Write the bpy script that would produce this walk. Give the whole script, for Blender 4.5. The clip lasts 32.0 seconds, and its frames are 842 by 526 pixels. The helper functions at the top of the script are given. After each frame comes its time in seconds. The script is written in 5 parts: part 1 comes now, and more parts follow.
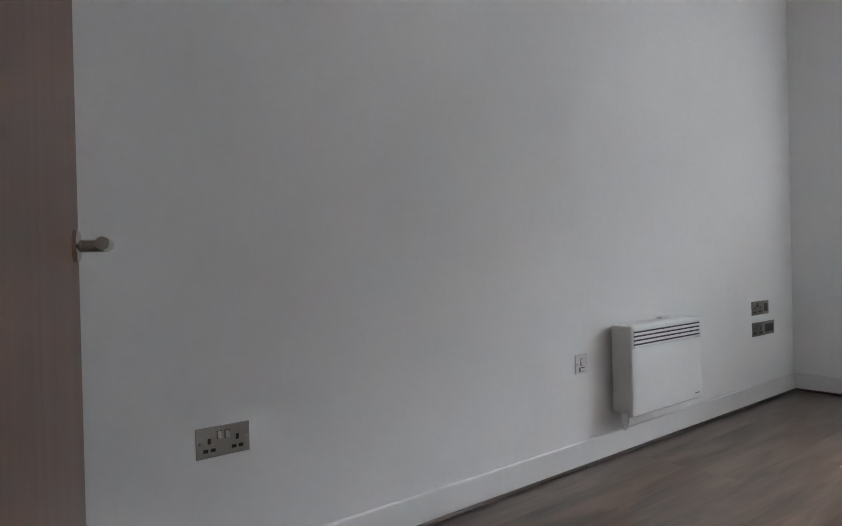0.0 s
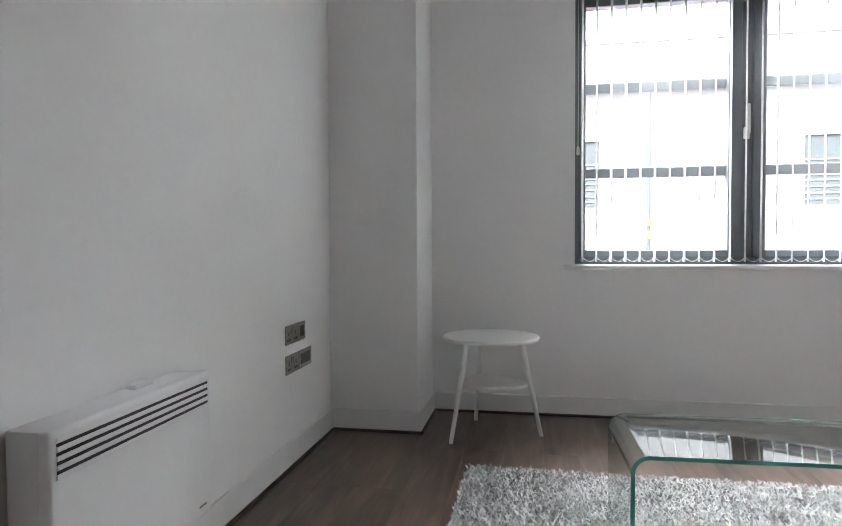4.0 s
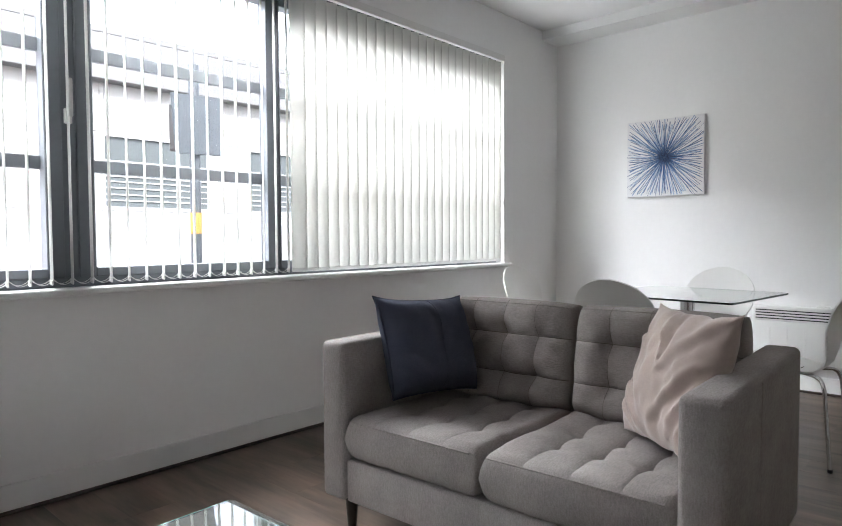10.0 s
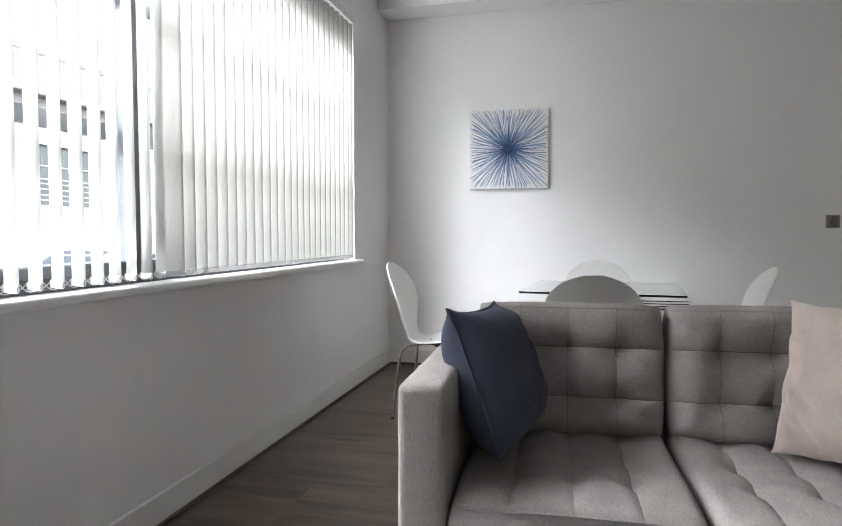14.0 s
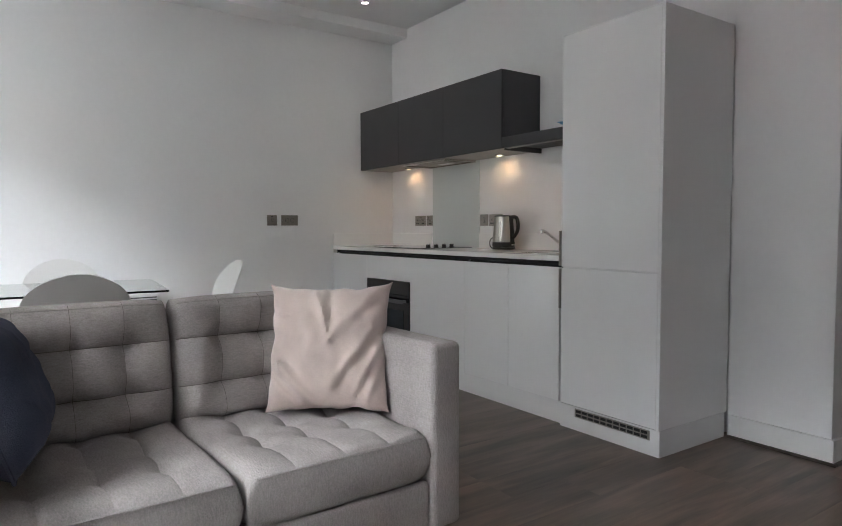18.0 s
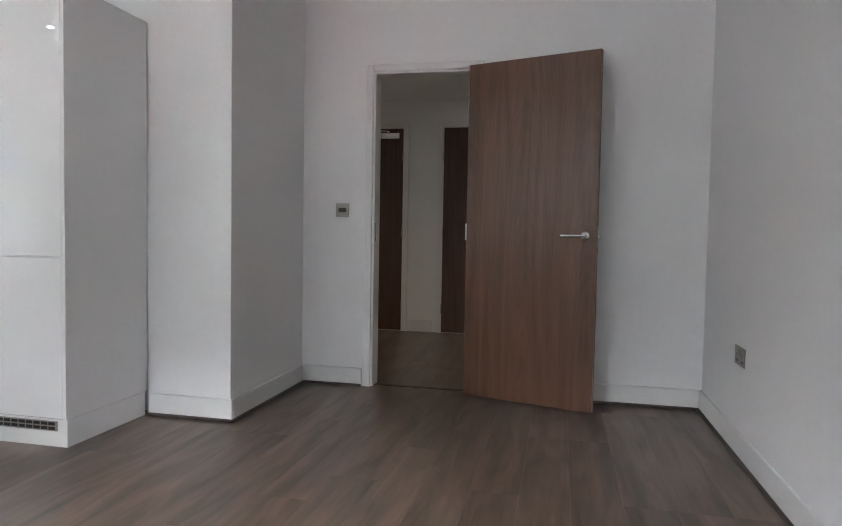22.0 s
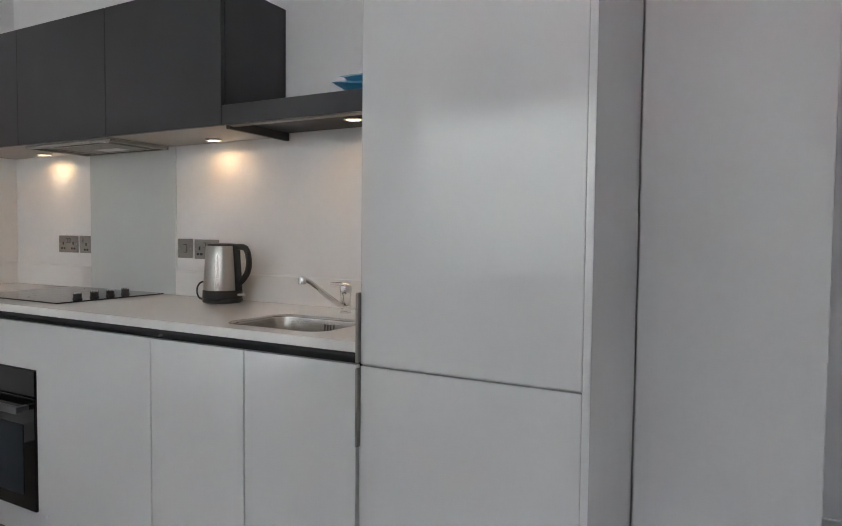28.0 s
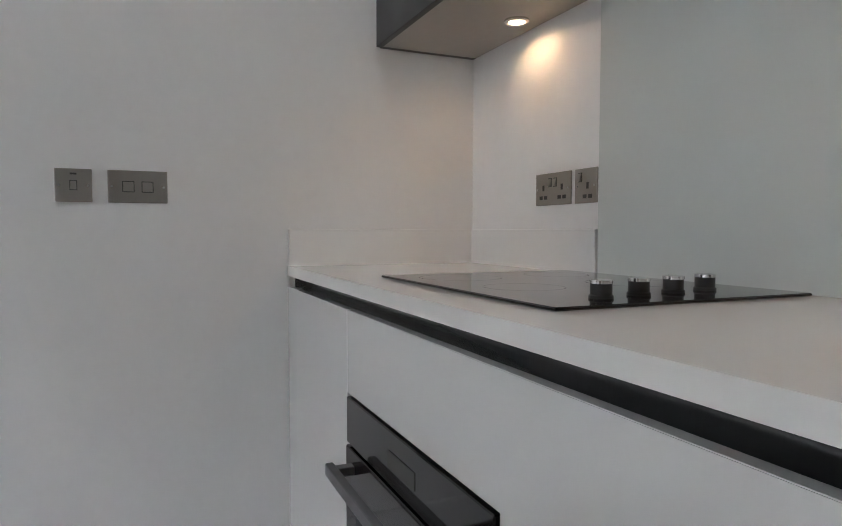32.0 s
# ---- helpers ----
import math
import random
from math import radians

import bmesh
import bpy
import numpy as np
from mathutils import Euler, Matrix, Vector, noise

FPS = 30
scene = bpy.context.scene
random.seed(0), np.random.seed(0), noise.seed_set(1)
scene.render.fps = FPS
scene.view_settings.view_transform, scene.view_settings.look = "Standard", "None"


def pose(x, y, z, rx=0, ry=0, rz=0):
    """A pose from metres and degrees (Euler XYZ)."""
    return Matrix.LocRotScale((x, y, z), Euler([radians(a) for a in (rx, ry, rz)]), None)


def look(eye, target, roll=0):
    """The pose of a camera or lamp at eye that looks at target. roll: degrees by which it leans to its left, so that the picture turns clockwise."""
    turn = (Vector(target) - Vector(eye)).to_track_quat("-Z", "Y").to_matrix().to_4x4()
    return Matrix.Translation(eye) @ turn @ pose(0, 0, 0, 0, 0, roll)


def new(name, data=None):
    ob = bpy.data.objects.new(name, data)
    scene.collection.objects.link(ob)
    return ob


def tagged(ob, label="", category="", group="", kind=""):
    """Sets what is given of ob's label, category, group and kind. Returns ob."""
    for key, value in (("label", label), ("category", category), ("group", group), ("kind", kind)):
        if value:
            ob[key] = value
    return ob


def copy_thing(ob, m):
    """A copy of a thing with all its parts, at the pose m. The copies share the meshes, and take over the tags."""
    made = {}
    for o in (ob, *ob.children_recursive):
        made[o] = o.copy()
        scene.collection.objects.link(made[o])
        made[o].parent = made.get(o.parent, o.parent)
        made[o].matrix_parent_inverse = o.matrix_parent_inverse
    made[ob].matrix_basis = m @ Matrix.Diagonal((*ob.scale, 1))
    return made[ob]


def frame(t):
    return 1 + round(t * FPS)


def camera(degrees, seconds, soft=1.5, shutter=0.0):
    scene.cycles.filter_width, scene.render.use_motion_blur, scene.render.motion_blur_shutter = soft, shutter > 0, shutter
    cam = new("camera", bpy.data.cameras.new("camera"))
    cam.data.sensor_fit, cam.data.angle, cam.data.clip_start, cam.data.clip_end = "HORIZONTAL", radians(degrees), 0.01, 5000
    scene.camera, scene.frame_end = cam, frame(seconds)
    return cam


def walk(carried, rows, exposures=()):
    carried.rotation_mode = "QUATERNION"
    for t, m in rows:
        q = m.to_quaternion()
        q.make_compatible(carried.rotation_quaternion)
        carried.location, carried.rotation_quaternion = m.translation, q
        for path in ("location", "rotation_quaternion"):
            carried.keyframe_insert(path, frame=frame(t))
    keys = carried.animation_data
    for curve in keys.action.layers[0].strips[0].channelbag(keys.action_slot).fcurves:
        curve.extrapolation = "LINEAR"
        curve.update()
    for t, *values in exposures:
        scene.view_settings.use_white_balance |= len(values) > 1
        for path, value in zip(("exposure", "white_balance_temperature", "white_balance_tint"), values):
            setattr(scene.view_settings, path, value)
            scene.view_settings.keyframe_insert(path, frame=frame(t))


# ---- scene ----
LAMP_W, DOWN_W, HALL_W, WIN_FILL_W, SKY_FILL_W = 0.047, 0.5, 0.95, 1.1, 540.0
LEVELS = [(0.0, 4.9, 6050), (2.5, 4.8, 6200), (4.5, 4.75, 6200), (5.2, 4.45, 6200), (7.0, 4.25, 6250), (13.0, 4.2, 6270), (15.0, 4.3, 6270), (18.0, 4.4, 6200), (19.0, 4.6, 6140), (20.0, 4.8, 6110),
          (23.0, 5.3, 6190), (25.0, 4.8, 6130), (28.0, 4.6, 6110), (30.0, 4.75, 6040), (32.0, 4.6, 6060)]
EXPO = [(t, v, k, 10) for t, v, k in LEVELS]
cam = camera(67.6, 32.0, soft=1.0)
PATH = [
    (0, (1.800, 0.080, 0.971), (0.243, 1.334, 0.960), -1.39),
    (0.5, (1.762, 0.288, 0.985), (0.272, 1.622, 0.953), -1.47),
    (1, (1.640, 0.523, 1.003), (0.263, 1.973, 0.949), -0.82),
    (1.5, (1.508, 0.773, 1.008), (0.181, 2.268, 0.969), -1.63),
    (2, (1.404, 0.970, 1.041), (0.139, 2.518, 0.972), -0.76),
    (2.5, (1.265, 1.161, 1.020), (0.182, 2.841, 0.959), -1.06),
    (4.5, (1.105, 1.583, 1.024), (1.063, 3.581, 0.958), 0.1),
    (5, (1.095, 1.57, 1.016), (1.428, 3.541, 0.947), -0.0),
    (5.5, (1.142, 1.501, 1.017), (1.844, 3.372, 0.941), -0.3),
    (6, (1.168, 1.457, 1.008), (2.125, 3.212, 0.932), -0.5),
    (6.5, (1.176, 1.413, 1.018), (2.324, 3.049, 0.936), -0.4),
    (7, (1.178, 1.38, 1.018), (2.497, 2.881, 0.933), -0.5),
    (7.5, (1.179, 1.368, 1.021), (2.605, 2.769, 0.931), -0.4),
    (8, (1.193, 1.423, 1.051), (2.67, 2.768, 0.959), -0.3),
    (8.5, (1.224, 1.565, 1.094), (2.718, 2.891, 0.999), -0.3),
    (9, (1.271, 1.862, 1.096), (2.773, 3.179, 1.004), -0.2),
    (9.5, (1.275, 2.126, 1.115), (2.775, 3.445, 1.024), -0.1),
    (10, (1.26, 2.421, 1.101), (2.745, 3.758, 1.02), -0.3),
    (10.5, (1.237, 2.662, 1.138), (2.717, 4.004, 1.059), -0.3),
    (11, (1.241, 2.932, 1.177), (2.719, 4.277, 1.1), -0.2),
    (11.5, (1.231, 3.144, 1.163), (2.705, 4.493, 1.085), -0.2),
    (12, (1.218, 3.347, 1.15), (2.712, 4.674, 1.075), -0.2),
    (12.5, (1.223, 3.503, 1.132), (2.829, 4.692, 1.053), -0.2),
    (13, (1.297, 3.671, 1.104), (3.032, 4.663, 1.013), -0.2),
    (13.5, (1.335, 3.747, 1.07), (3.169, 4.54, 0.979), -0.3),
    (14, (1.347, 3.85, 1.068), (3.289, 4.32, 0.977), -0.1),
    (14.5, (1.411, 3.935, 1.064), (3.404, 4.069, 0.974), -0.1),
    (15, (1.474, 3.975, 1.055), (3.47, 3.887, 0.959), -0.1),
    (15.5, (1.49, 3.99, 1.076), (3.457, 3.64, 0.978), -0.1),
    (17.5, (1.2816, 4.0671, 1.0857), (3.0252, 3.0935, 0.9829), -0.50),
    (18, (1.2462, 4.056, 1.0692), (2.8918, 2.9236, 0.9642), -0.16),
    (18.5, (1.1506, 3.9862, 1.059), (2.6618, 2.6911, 0.9571), -0.09),
    (19, (1.029, 3.9305, 1.051), (2.394, 2.472, 0.9545), 0.05),
    (19.5, (0.936, 3.9206, 1.0328), (2.1219, 2.319, 0.9457), 0.37),
    (20, (0.8666, 3.9184, 1.015), (1.8587, 2.1837, 0.9342), 0.60),
    (20.5, (0.8293, 3.9083, 1.0159), (1.6484, 2.0849, 0.9347), 0.86),
    (21, (0.8, 3.906, 1.007), (1.467, 2.023, 0.925), 1.0),
    (21.5, (0.789, 3.919, 0.996), (1.314, 1.991, 0.909), 1.0),
    (22, (0.832, 3.918, 0.992), (1.262, 1.967, 0.905), 1.0),
    (22.5, (0.932, 3.89, 1.031), (1.354, 1.937, 0.943), 1.0),
    (23, (1.064, 3.905, 1.068), (1.515, 1.959, 0.987), 1.0),
    (23.5, (1.26, 3.96, 1.074), (1.716, 2.014, 1.005), 1.0),
    (24, (1.467, 3.998, 1.098), (2.037, 2.082, 1.038), 0.8),
    (24.5, (1.669, 3.948, 1.117), (2.443, 2.105, 1.055), 0.7),
    (25, (1.842, 3.853, 1.187), (2.73, 2.063, 1.111), 0.8),
    (25.5, (2.057, 3.759, 1.228), (2.982, 1.988, 1.152), 0.7),
    (27.5, (2.588, 3.14, 1.231), (3.53, 1.377, 1.148), 0.6),
    (28, (2.671, 2.914, 1.218), (3.617, 1.154, 1.128), 0.6),
    (28.5, (2.813, 2.629, 1.203), (3.854, 0.923, 1.128), 0.5),
    (29, (2.993, 2.464, 1.173), (4.197, 0.869, 1.092), 0.3),
    (29.5, (3.182, 2.329, 1.112), (4.546, 0.869, 1.02), 0.5),
    (30, (3.4, 2.183, 1.061), (4.897, 0.859, 0.974), 0.5),
    (30.5, (3.592, 2.085, 1.027), (5.225, 0.934, 0.926), 0.5),
    (31, (3.84, 2.021, 1.016), (5.551, 0.99, 0.922), 0.4),
    (31.5, (4.106, 1.968, 1.026), (5.869, 1.029, 0.931), 0.3),
    (32, (4.424, 1.911, 1.034), (6.252, 1.107, 0.933), 0.1),
]
walk(cam, [(t, look(e, g, r)) for t, e, g, r in PATH], exposures=EXPO)

# ---------- world and sun ----------
world = bpy.data.worlds.new("overcast_sky")
scene.world = world
world.use_nodes = True
wn, wl = world.node_tree.nodes, world.node_tree.links
sky = wn.new("ShaderNodeTexSky")
sky.sky_type = "NISHITA"
sky.sun_disc = False
sky.sun_elevation, sky.sun_rotation = radians(42), radians(200)
sky.air_density, sky.dust_density = 1.0, 3.0
grey_sky = wn.new("ShaderNodeHueSaturation")
grey_sky.inputs["Saturation"].default_value = 0.25
wl.new(sky.outputs[0], grey_sky.inputs["Color"])
wl.new(grey_sky.outputs[0], wn["Background"].inputs["Color"])
wn["Background"].inputs["Strength"].default_value = 0.06

sun_data = bpy.data.lights.new("sun", "SUN")
sun_data.energy, sun_data.angle, sun_data.color = 0.5, radians(14), (1.0, 0.96, 0.9)
sun = new("sun", sun_data)
sun.matrix_world = look((-4, -9, 12), (0, 3, 0))

# lamp added as sky light in the covered half, between glass and closed blind
win_data = bpy.data.lights.new("window_fill_lamp", "AREA")
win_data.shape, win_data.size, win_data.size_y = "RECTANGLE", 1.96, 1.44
win_data.energy, win_data.color = WIN_FILL_W, (1.0, 0.99, 0.96)
window_light = new("window_fill_lamp", win_data)
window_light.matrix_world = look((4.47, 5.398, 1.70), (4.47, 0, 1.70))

# unseen lamp added above the street, throwing steep sky light through the window
high_data = bpy.data.lights.new("high_sky_fill_lamp", "AREA")
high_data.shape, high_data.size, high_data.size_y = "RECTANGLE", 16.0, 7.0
high_data.energy, high_data.color = SKY_FILL_W, (0.97, 0.98, 1.0)
high_light = new("high_sky_fill_lamp", high_data)
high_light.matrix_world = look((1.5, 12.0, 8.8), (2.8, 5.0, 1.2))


# ---------- materials ----------
def nodes_of(name):
    m = bpy.data.materials.new(name)
    m.use_nodes = True
    n = m.node_tree.nodes
    return m, n, m.node_tree.links, n["Principled BSDF"]


def mat(name, col, rough=0.5, metal=0.0, grain=0.0, scale=40.0, bump=0.0, bscale=None, spec=0.5, coat=0.0, random_v=0.0, stretch=None):
    """Plain surface with two scales of tone variation and fine relief."""
    m, n, l, b = nodes_of(name)
    b.inputs["Base Color"].default_value = (*col, 1)
    b.inputs["Roughness"].default_value = rough
    b.inputs["Metallic"].default_value = metal
    b.inputs["Specular IOR Level"].default_value = spec
    b.inputs["Coat Weight"].default_value = coat
    b.inputs["Coat Roughness"].default_value = 0.05
    tc = n.new("ShaderNodeTexCoord")
    src = tc.outputs["Object"]
    if stretch:
        mp = n.new("ShaderNodeMapping")
        mp.inputs["Scale"].default_value = stretch
        l.new(src, mp.inputs["Vector"])
        src = mp.outputs[0]
    if grain > 0:
        fine, wide = n.new("ShaderNodeTexNoise"), n.new("ShaderNodeTexNoise")
        fine.inputs["Scale"].default_value, fine.inputs["Detail"].default_value = scale, 5
        wide.inputs["Scale"].default_value, wide.inputs["Detail"].default_value = scale / 12, 2
        l.new(src, fine.inputs["Vector"]), l.new(src, wide.inputs["Vector"])
        both = n.new("ShaderNodeMath")
        both.operation = "ADD"
        l.new(fine.outputs["Fac"], both.inputs[0]), l.new(wide.outputs["Fac"], both.inputs[1])
        rng = n.new("ShaderNodeMapRange")
        rng.inputs["From Min"].default_value, rng.inputs["From Max"].default_value = 0.6, 1.4
        rng.inputs["To Min"].default_value, rng.inputs["To Max"].default_value = 1 - grain, 1 + grain
        l.new(both.outputs[0], rng.inputs["Value"])
        val = rng.outputs[0]
        if random_v:
            oi = n.new("ShaderNodeObjectInfo")
            r2 = n.new("ShaderNodeMapRange")
            r2.inputs["To Min"].default_value, r2.inputs["To Max"].default_value = 1 - random_v, 1 + random_v
            l.new(oi.outputs["Random"], r2.inputs["Value"])
            mu = n.new("ShaderNodeMath")
            mu.operation = "MULTIPLY"
            l.new(val, mu.inputs[0]), l.new(r2.outputs[0], mu.inputs[1])
            val = mu.outputs[0]
        hs = n.new("ShaderNodeHueSaturation")
        hs.inputs["Color"].default_value = (*col, 1)
        l.new(val, hs.inputs["Value"])
        l.new(hs.outputs[0], b.inputs["Base Color"])
        rr = n.new("ShaderNodeMapRange")
        rr.inputs["From Min"].default_value, rr.inputs["From Max"].default_value = 0.3, 0.7
        rr.inputs["To Min"].default_value, rr.inputs["To Max"].default_value = max(0.02, rough * 0.85), min(1, rough * 1.15)
        l.new(wide.outputs["Fac"], rr.inputs["Value"])
        l.new(rr.outputs[0], b.inputs["Roughness"])
    if bump > 0:
        bn, bp = n.new("ShaderNodeTexNoise"), n.new("ShaderNodeBump")
        bn.inputs["Scale"].default_value, bn.inputs["Detail"].default_value = bscale or scale, 4
        l.new(src, bn.inputs["Vector"])
        bp.inputs["Strength"].default_value, bp.inputs["Distance"].default_value = bump, 0.004
        l.new(bn.outputs["Fac"], bp.inputs["Height"])
        l.new(bp.outputs[0], b.inputs["Normal"])
    return m


def wood(name, dark, light, rough, ring, along="Y", coarse=1.0, random_v=0.25, coat=0.0, lo=0.5, hi=0.98, leaf=0.0, fine=0.45, aspect=1.0, detail=4, relief=0.25):
    """Streaky veneer: grain runs along one axis, each piece shifted and toned by its own random number."""
    m, n, l, b = nodes_of(name)
    tc, oi = n.new("ShaderNodeTexCoord"), n.new("ShaderNodeObjectInfo")
    off = n.new("ShaderNodeVectorMath")
    off.operation = "MULTIPLY_ADD"
    off.inputs[1].default_value = (1, 1, 1)
    sh = n.new("ShaderNodeCombineXYZ")
    mul = n.new("ShaderNodeMath")
    mul.operation, mul.inputs[1].default_value = "MULTIPLY", 37.0
    l.new(oi.outputs["Random"], mul.inputs[0])
    for k in range(3):
        l.new(mul.outputs[0], sh.inputs[k])
    l.new(tc.outputs["Object"], off.inputs[0]), l.new(sh.outputs[0], off.inputs[2])
    mp = n.new("ShaderNodeMapping")
    s = {"X": (0.9, 14, 14), "Y": (14, 0.9, 14), "Z": (14, 14, 0.9)}[along]
    mp.inputs["Scale"].default_value = tuple(v * coarse * (aspect if v < 1 else 1) for v in s)
    l.new(off.outputs[0], mp.inputs["Vector"])
    n1, n2 = n.new("ShaderNodeTexNoise"), n.new("ShaderNodeTexNoise")
    n1.inputs["Scale"].default_value, n1.inputs["Detail"].default_value, n1.inputs["Distortion"].default_value = 1.0, detail, ring
    n2.inputs["Scale"].default_value, n2.inputs["Detail"].default_value, n2.inputs["Roughness"].default_value = 5.5, 6, 0.7
    mp2 = n.new("ShaderNodeMapping")
    mp2.inputs["Scale"].default_value = tuple(v * coarse for v in s)
    l.new(off.outputs[0], mp2.inputs["Vector"])
    l.new(mp.outputs[0], n1.inputs["Vector"]), l.new(mp2.outputs[0], n2.inputs["Vector"])
    mix = n.new("ShaderNodeMath")
    mix.operation = "MULTIPLY_ADD"
    mix.inputs[1].default_value = fine
    l.new(n2.outputs["Fac"], mix.inputs[0]), l.new(n1.outputs["Fac"], mix.inputs[2])
    ramp = n.new("ShaderNodeValToRGB")
    ramp.color_ramp.elements[0].position, ramp.color_ramp.elements[1].position = lo, hi
    ramp.color_ramp.elements[0].color, ramp.color_ramp.elements[1].color = (*dark, 1), (*light, 1)
    tone = mix.outputs[0]
    if leaf:
        # mirrored veneer leaves, each with pointed arches of summer wood
        sep, fold, join = n.new("ShaderNodeSeparateXYZ"), n.new("ShaderNodeMath"), n.new("ShaderNodeCombineXYZ")
        fold.operation, fold.inputs[1].default_value = "PINGPONG", leaf
        l.new(tc.outputs["Object"], sep.inputs[0]), l.new(sep.outputs["X"], fold.inputs[0])
        wob = n.new("ShaderNodeTexNoise")
        wob.inputs["Scale"].default_value, wob.inputs["Detail"].default_value = 2.2, 3
        l.new(tc.outputs["Object"], wob.inputs["Vector"])
        lift = n.new("ShaderNodeMath")
        lift.operation, lift.inputs[1].default_value = "MULTIPLY_ADD", 0.55
        l.new(wob.outputs["Fac"], lift.inputs[0]), l.new(sep.outputs["Z"], lift.inputs[2])
        l.new(fold.outputs[0], join.inputs[0]), l.new(lift.outputs[0], join.inputs[2])
        vm = n.new("ShaderNodeMapping")
        vm.inputs["Location"].default_value, vm.inputs["Scale"].default_value = (0, 0, -0.10), (4.2, 1, 0.42)
        l.new(join.outputs[0], vm.inputs["Vector"])
        wv = n.new("ShaderNodeTexWave")
        wv.wave_type, wv.rings_direction = "RINGS", "SPHERICAL"
        wv.inputs["Scale"].default_value, wv.inputs["Distortion"].default_value, wv.inputs["Detail"].default_value, wv.inputs["Detail Scale"].default_value = 5.0, 2.4, 3, 1.4
        l.new(vm.outputs[0], wv.inputs["Vector"])
        blend = n.new("ShaderNodeMath")
        blend.operation, blend.inputs[1].default_value = "MULTIPLY_ADD", 0.07
        l.new(wv.outputs["Fac"], blend.inputs[0]), l.new(tone, blend.inputs[2])
        tone = blend.outputs[0]
    l.new(tone, ramp.inputs["Fac"])
    r2 = n.new("ShaderNodeMapRange")
    r2.inputs["To Min"].default_value, r2.inputs["To Max"].default_value = 1 - random_v, 1 + random_v
    l.new(oi.outputs["Random"], r2.inputs["Value"])
    hs = n.new("ShaderNodeHueSaturation")
    l.new(r2.outputs[0], hs.inputs["Value"]), l.new(ramp.outputs[0], hs.inputs["Color"])
    l.new(hs.outputs[0], b.inputs["Base Color"])
    rr = n.new("ShaderNodeMapRange")
    rr.inputs["To Min"].default_value, rr.inputs["To Max"].default_value = rough * (1 - min(0.25, relief)), rough * (1 + min(0.25, relief))
    l.new(n2.outputs["Fac"], rr.inputs["Value"]), l.new(rr.outputs[0], b.inputs["Roughness"])
    bp = n.new("ShaderNodeBump")
    bp.inputs["Strength"].default_value, bp.inputs["Distance"].default_value = relief, 0.002
    if relief >= 0.1:
        l.new(n2.outputs["Fac"], bp.inputs["Height"]), l.new(bp.outputs[0], b.inputs["Normal"])
    b.inputs["Coat Weight"].default_value = coat
    return m


def glass(name, col=(0.93, 0.98, 0.96), rough=0.0, ior=1.45):
    m, n, l, b = nodes_of(name)
    b.inputs["Base Color"].default_value = (*col, 1)
    b.inputs["Roughness"].default_value, b.inputs["IOR"].default_value = rough, ior
    b.inputs["Transmission Weight"].default_value = 1.0
    return m


def glow(name, col, strength):
    m, n, l, b = nodes_of(name)
    b.inputs["Base Color"].default_value = (0.8, 0.8, 0.8, 1)
    b.inputs["Emission Color"].default_value = (*col, 1)
    b.inputs["Emission Strength"].default_value = strength
    return m


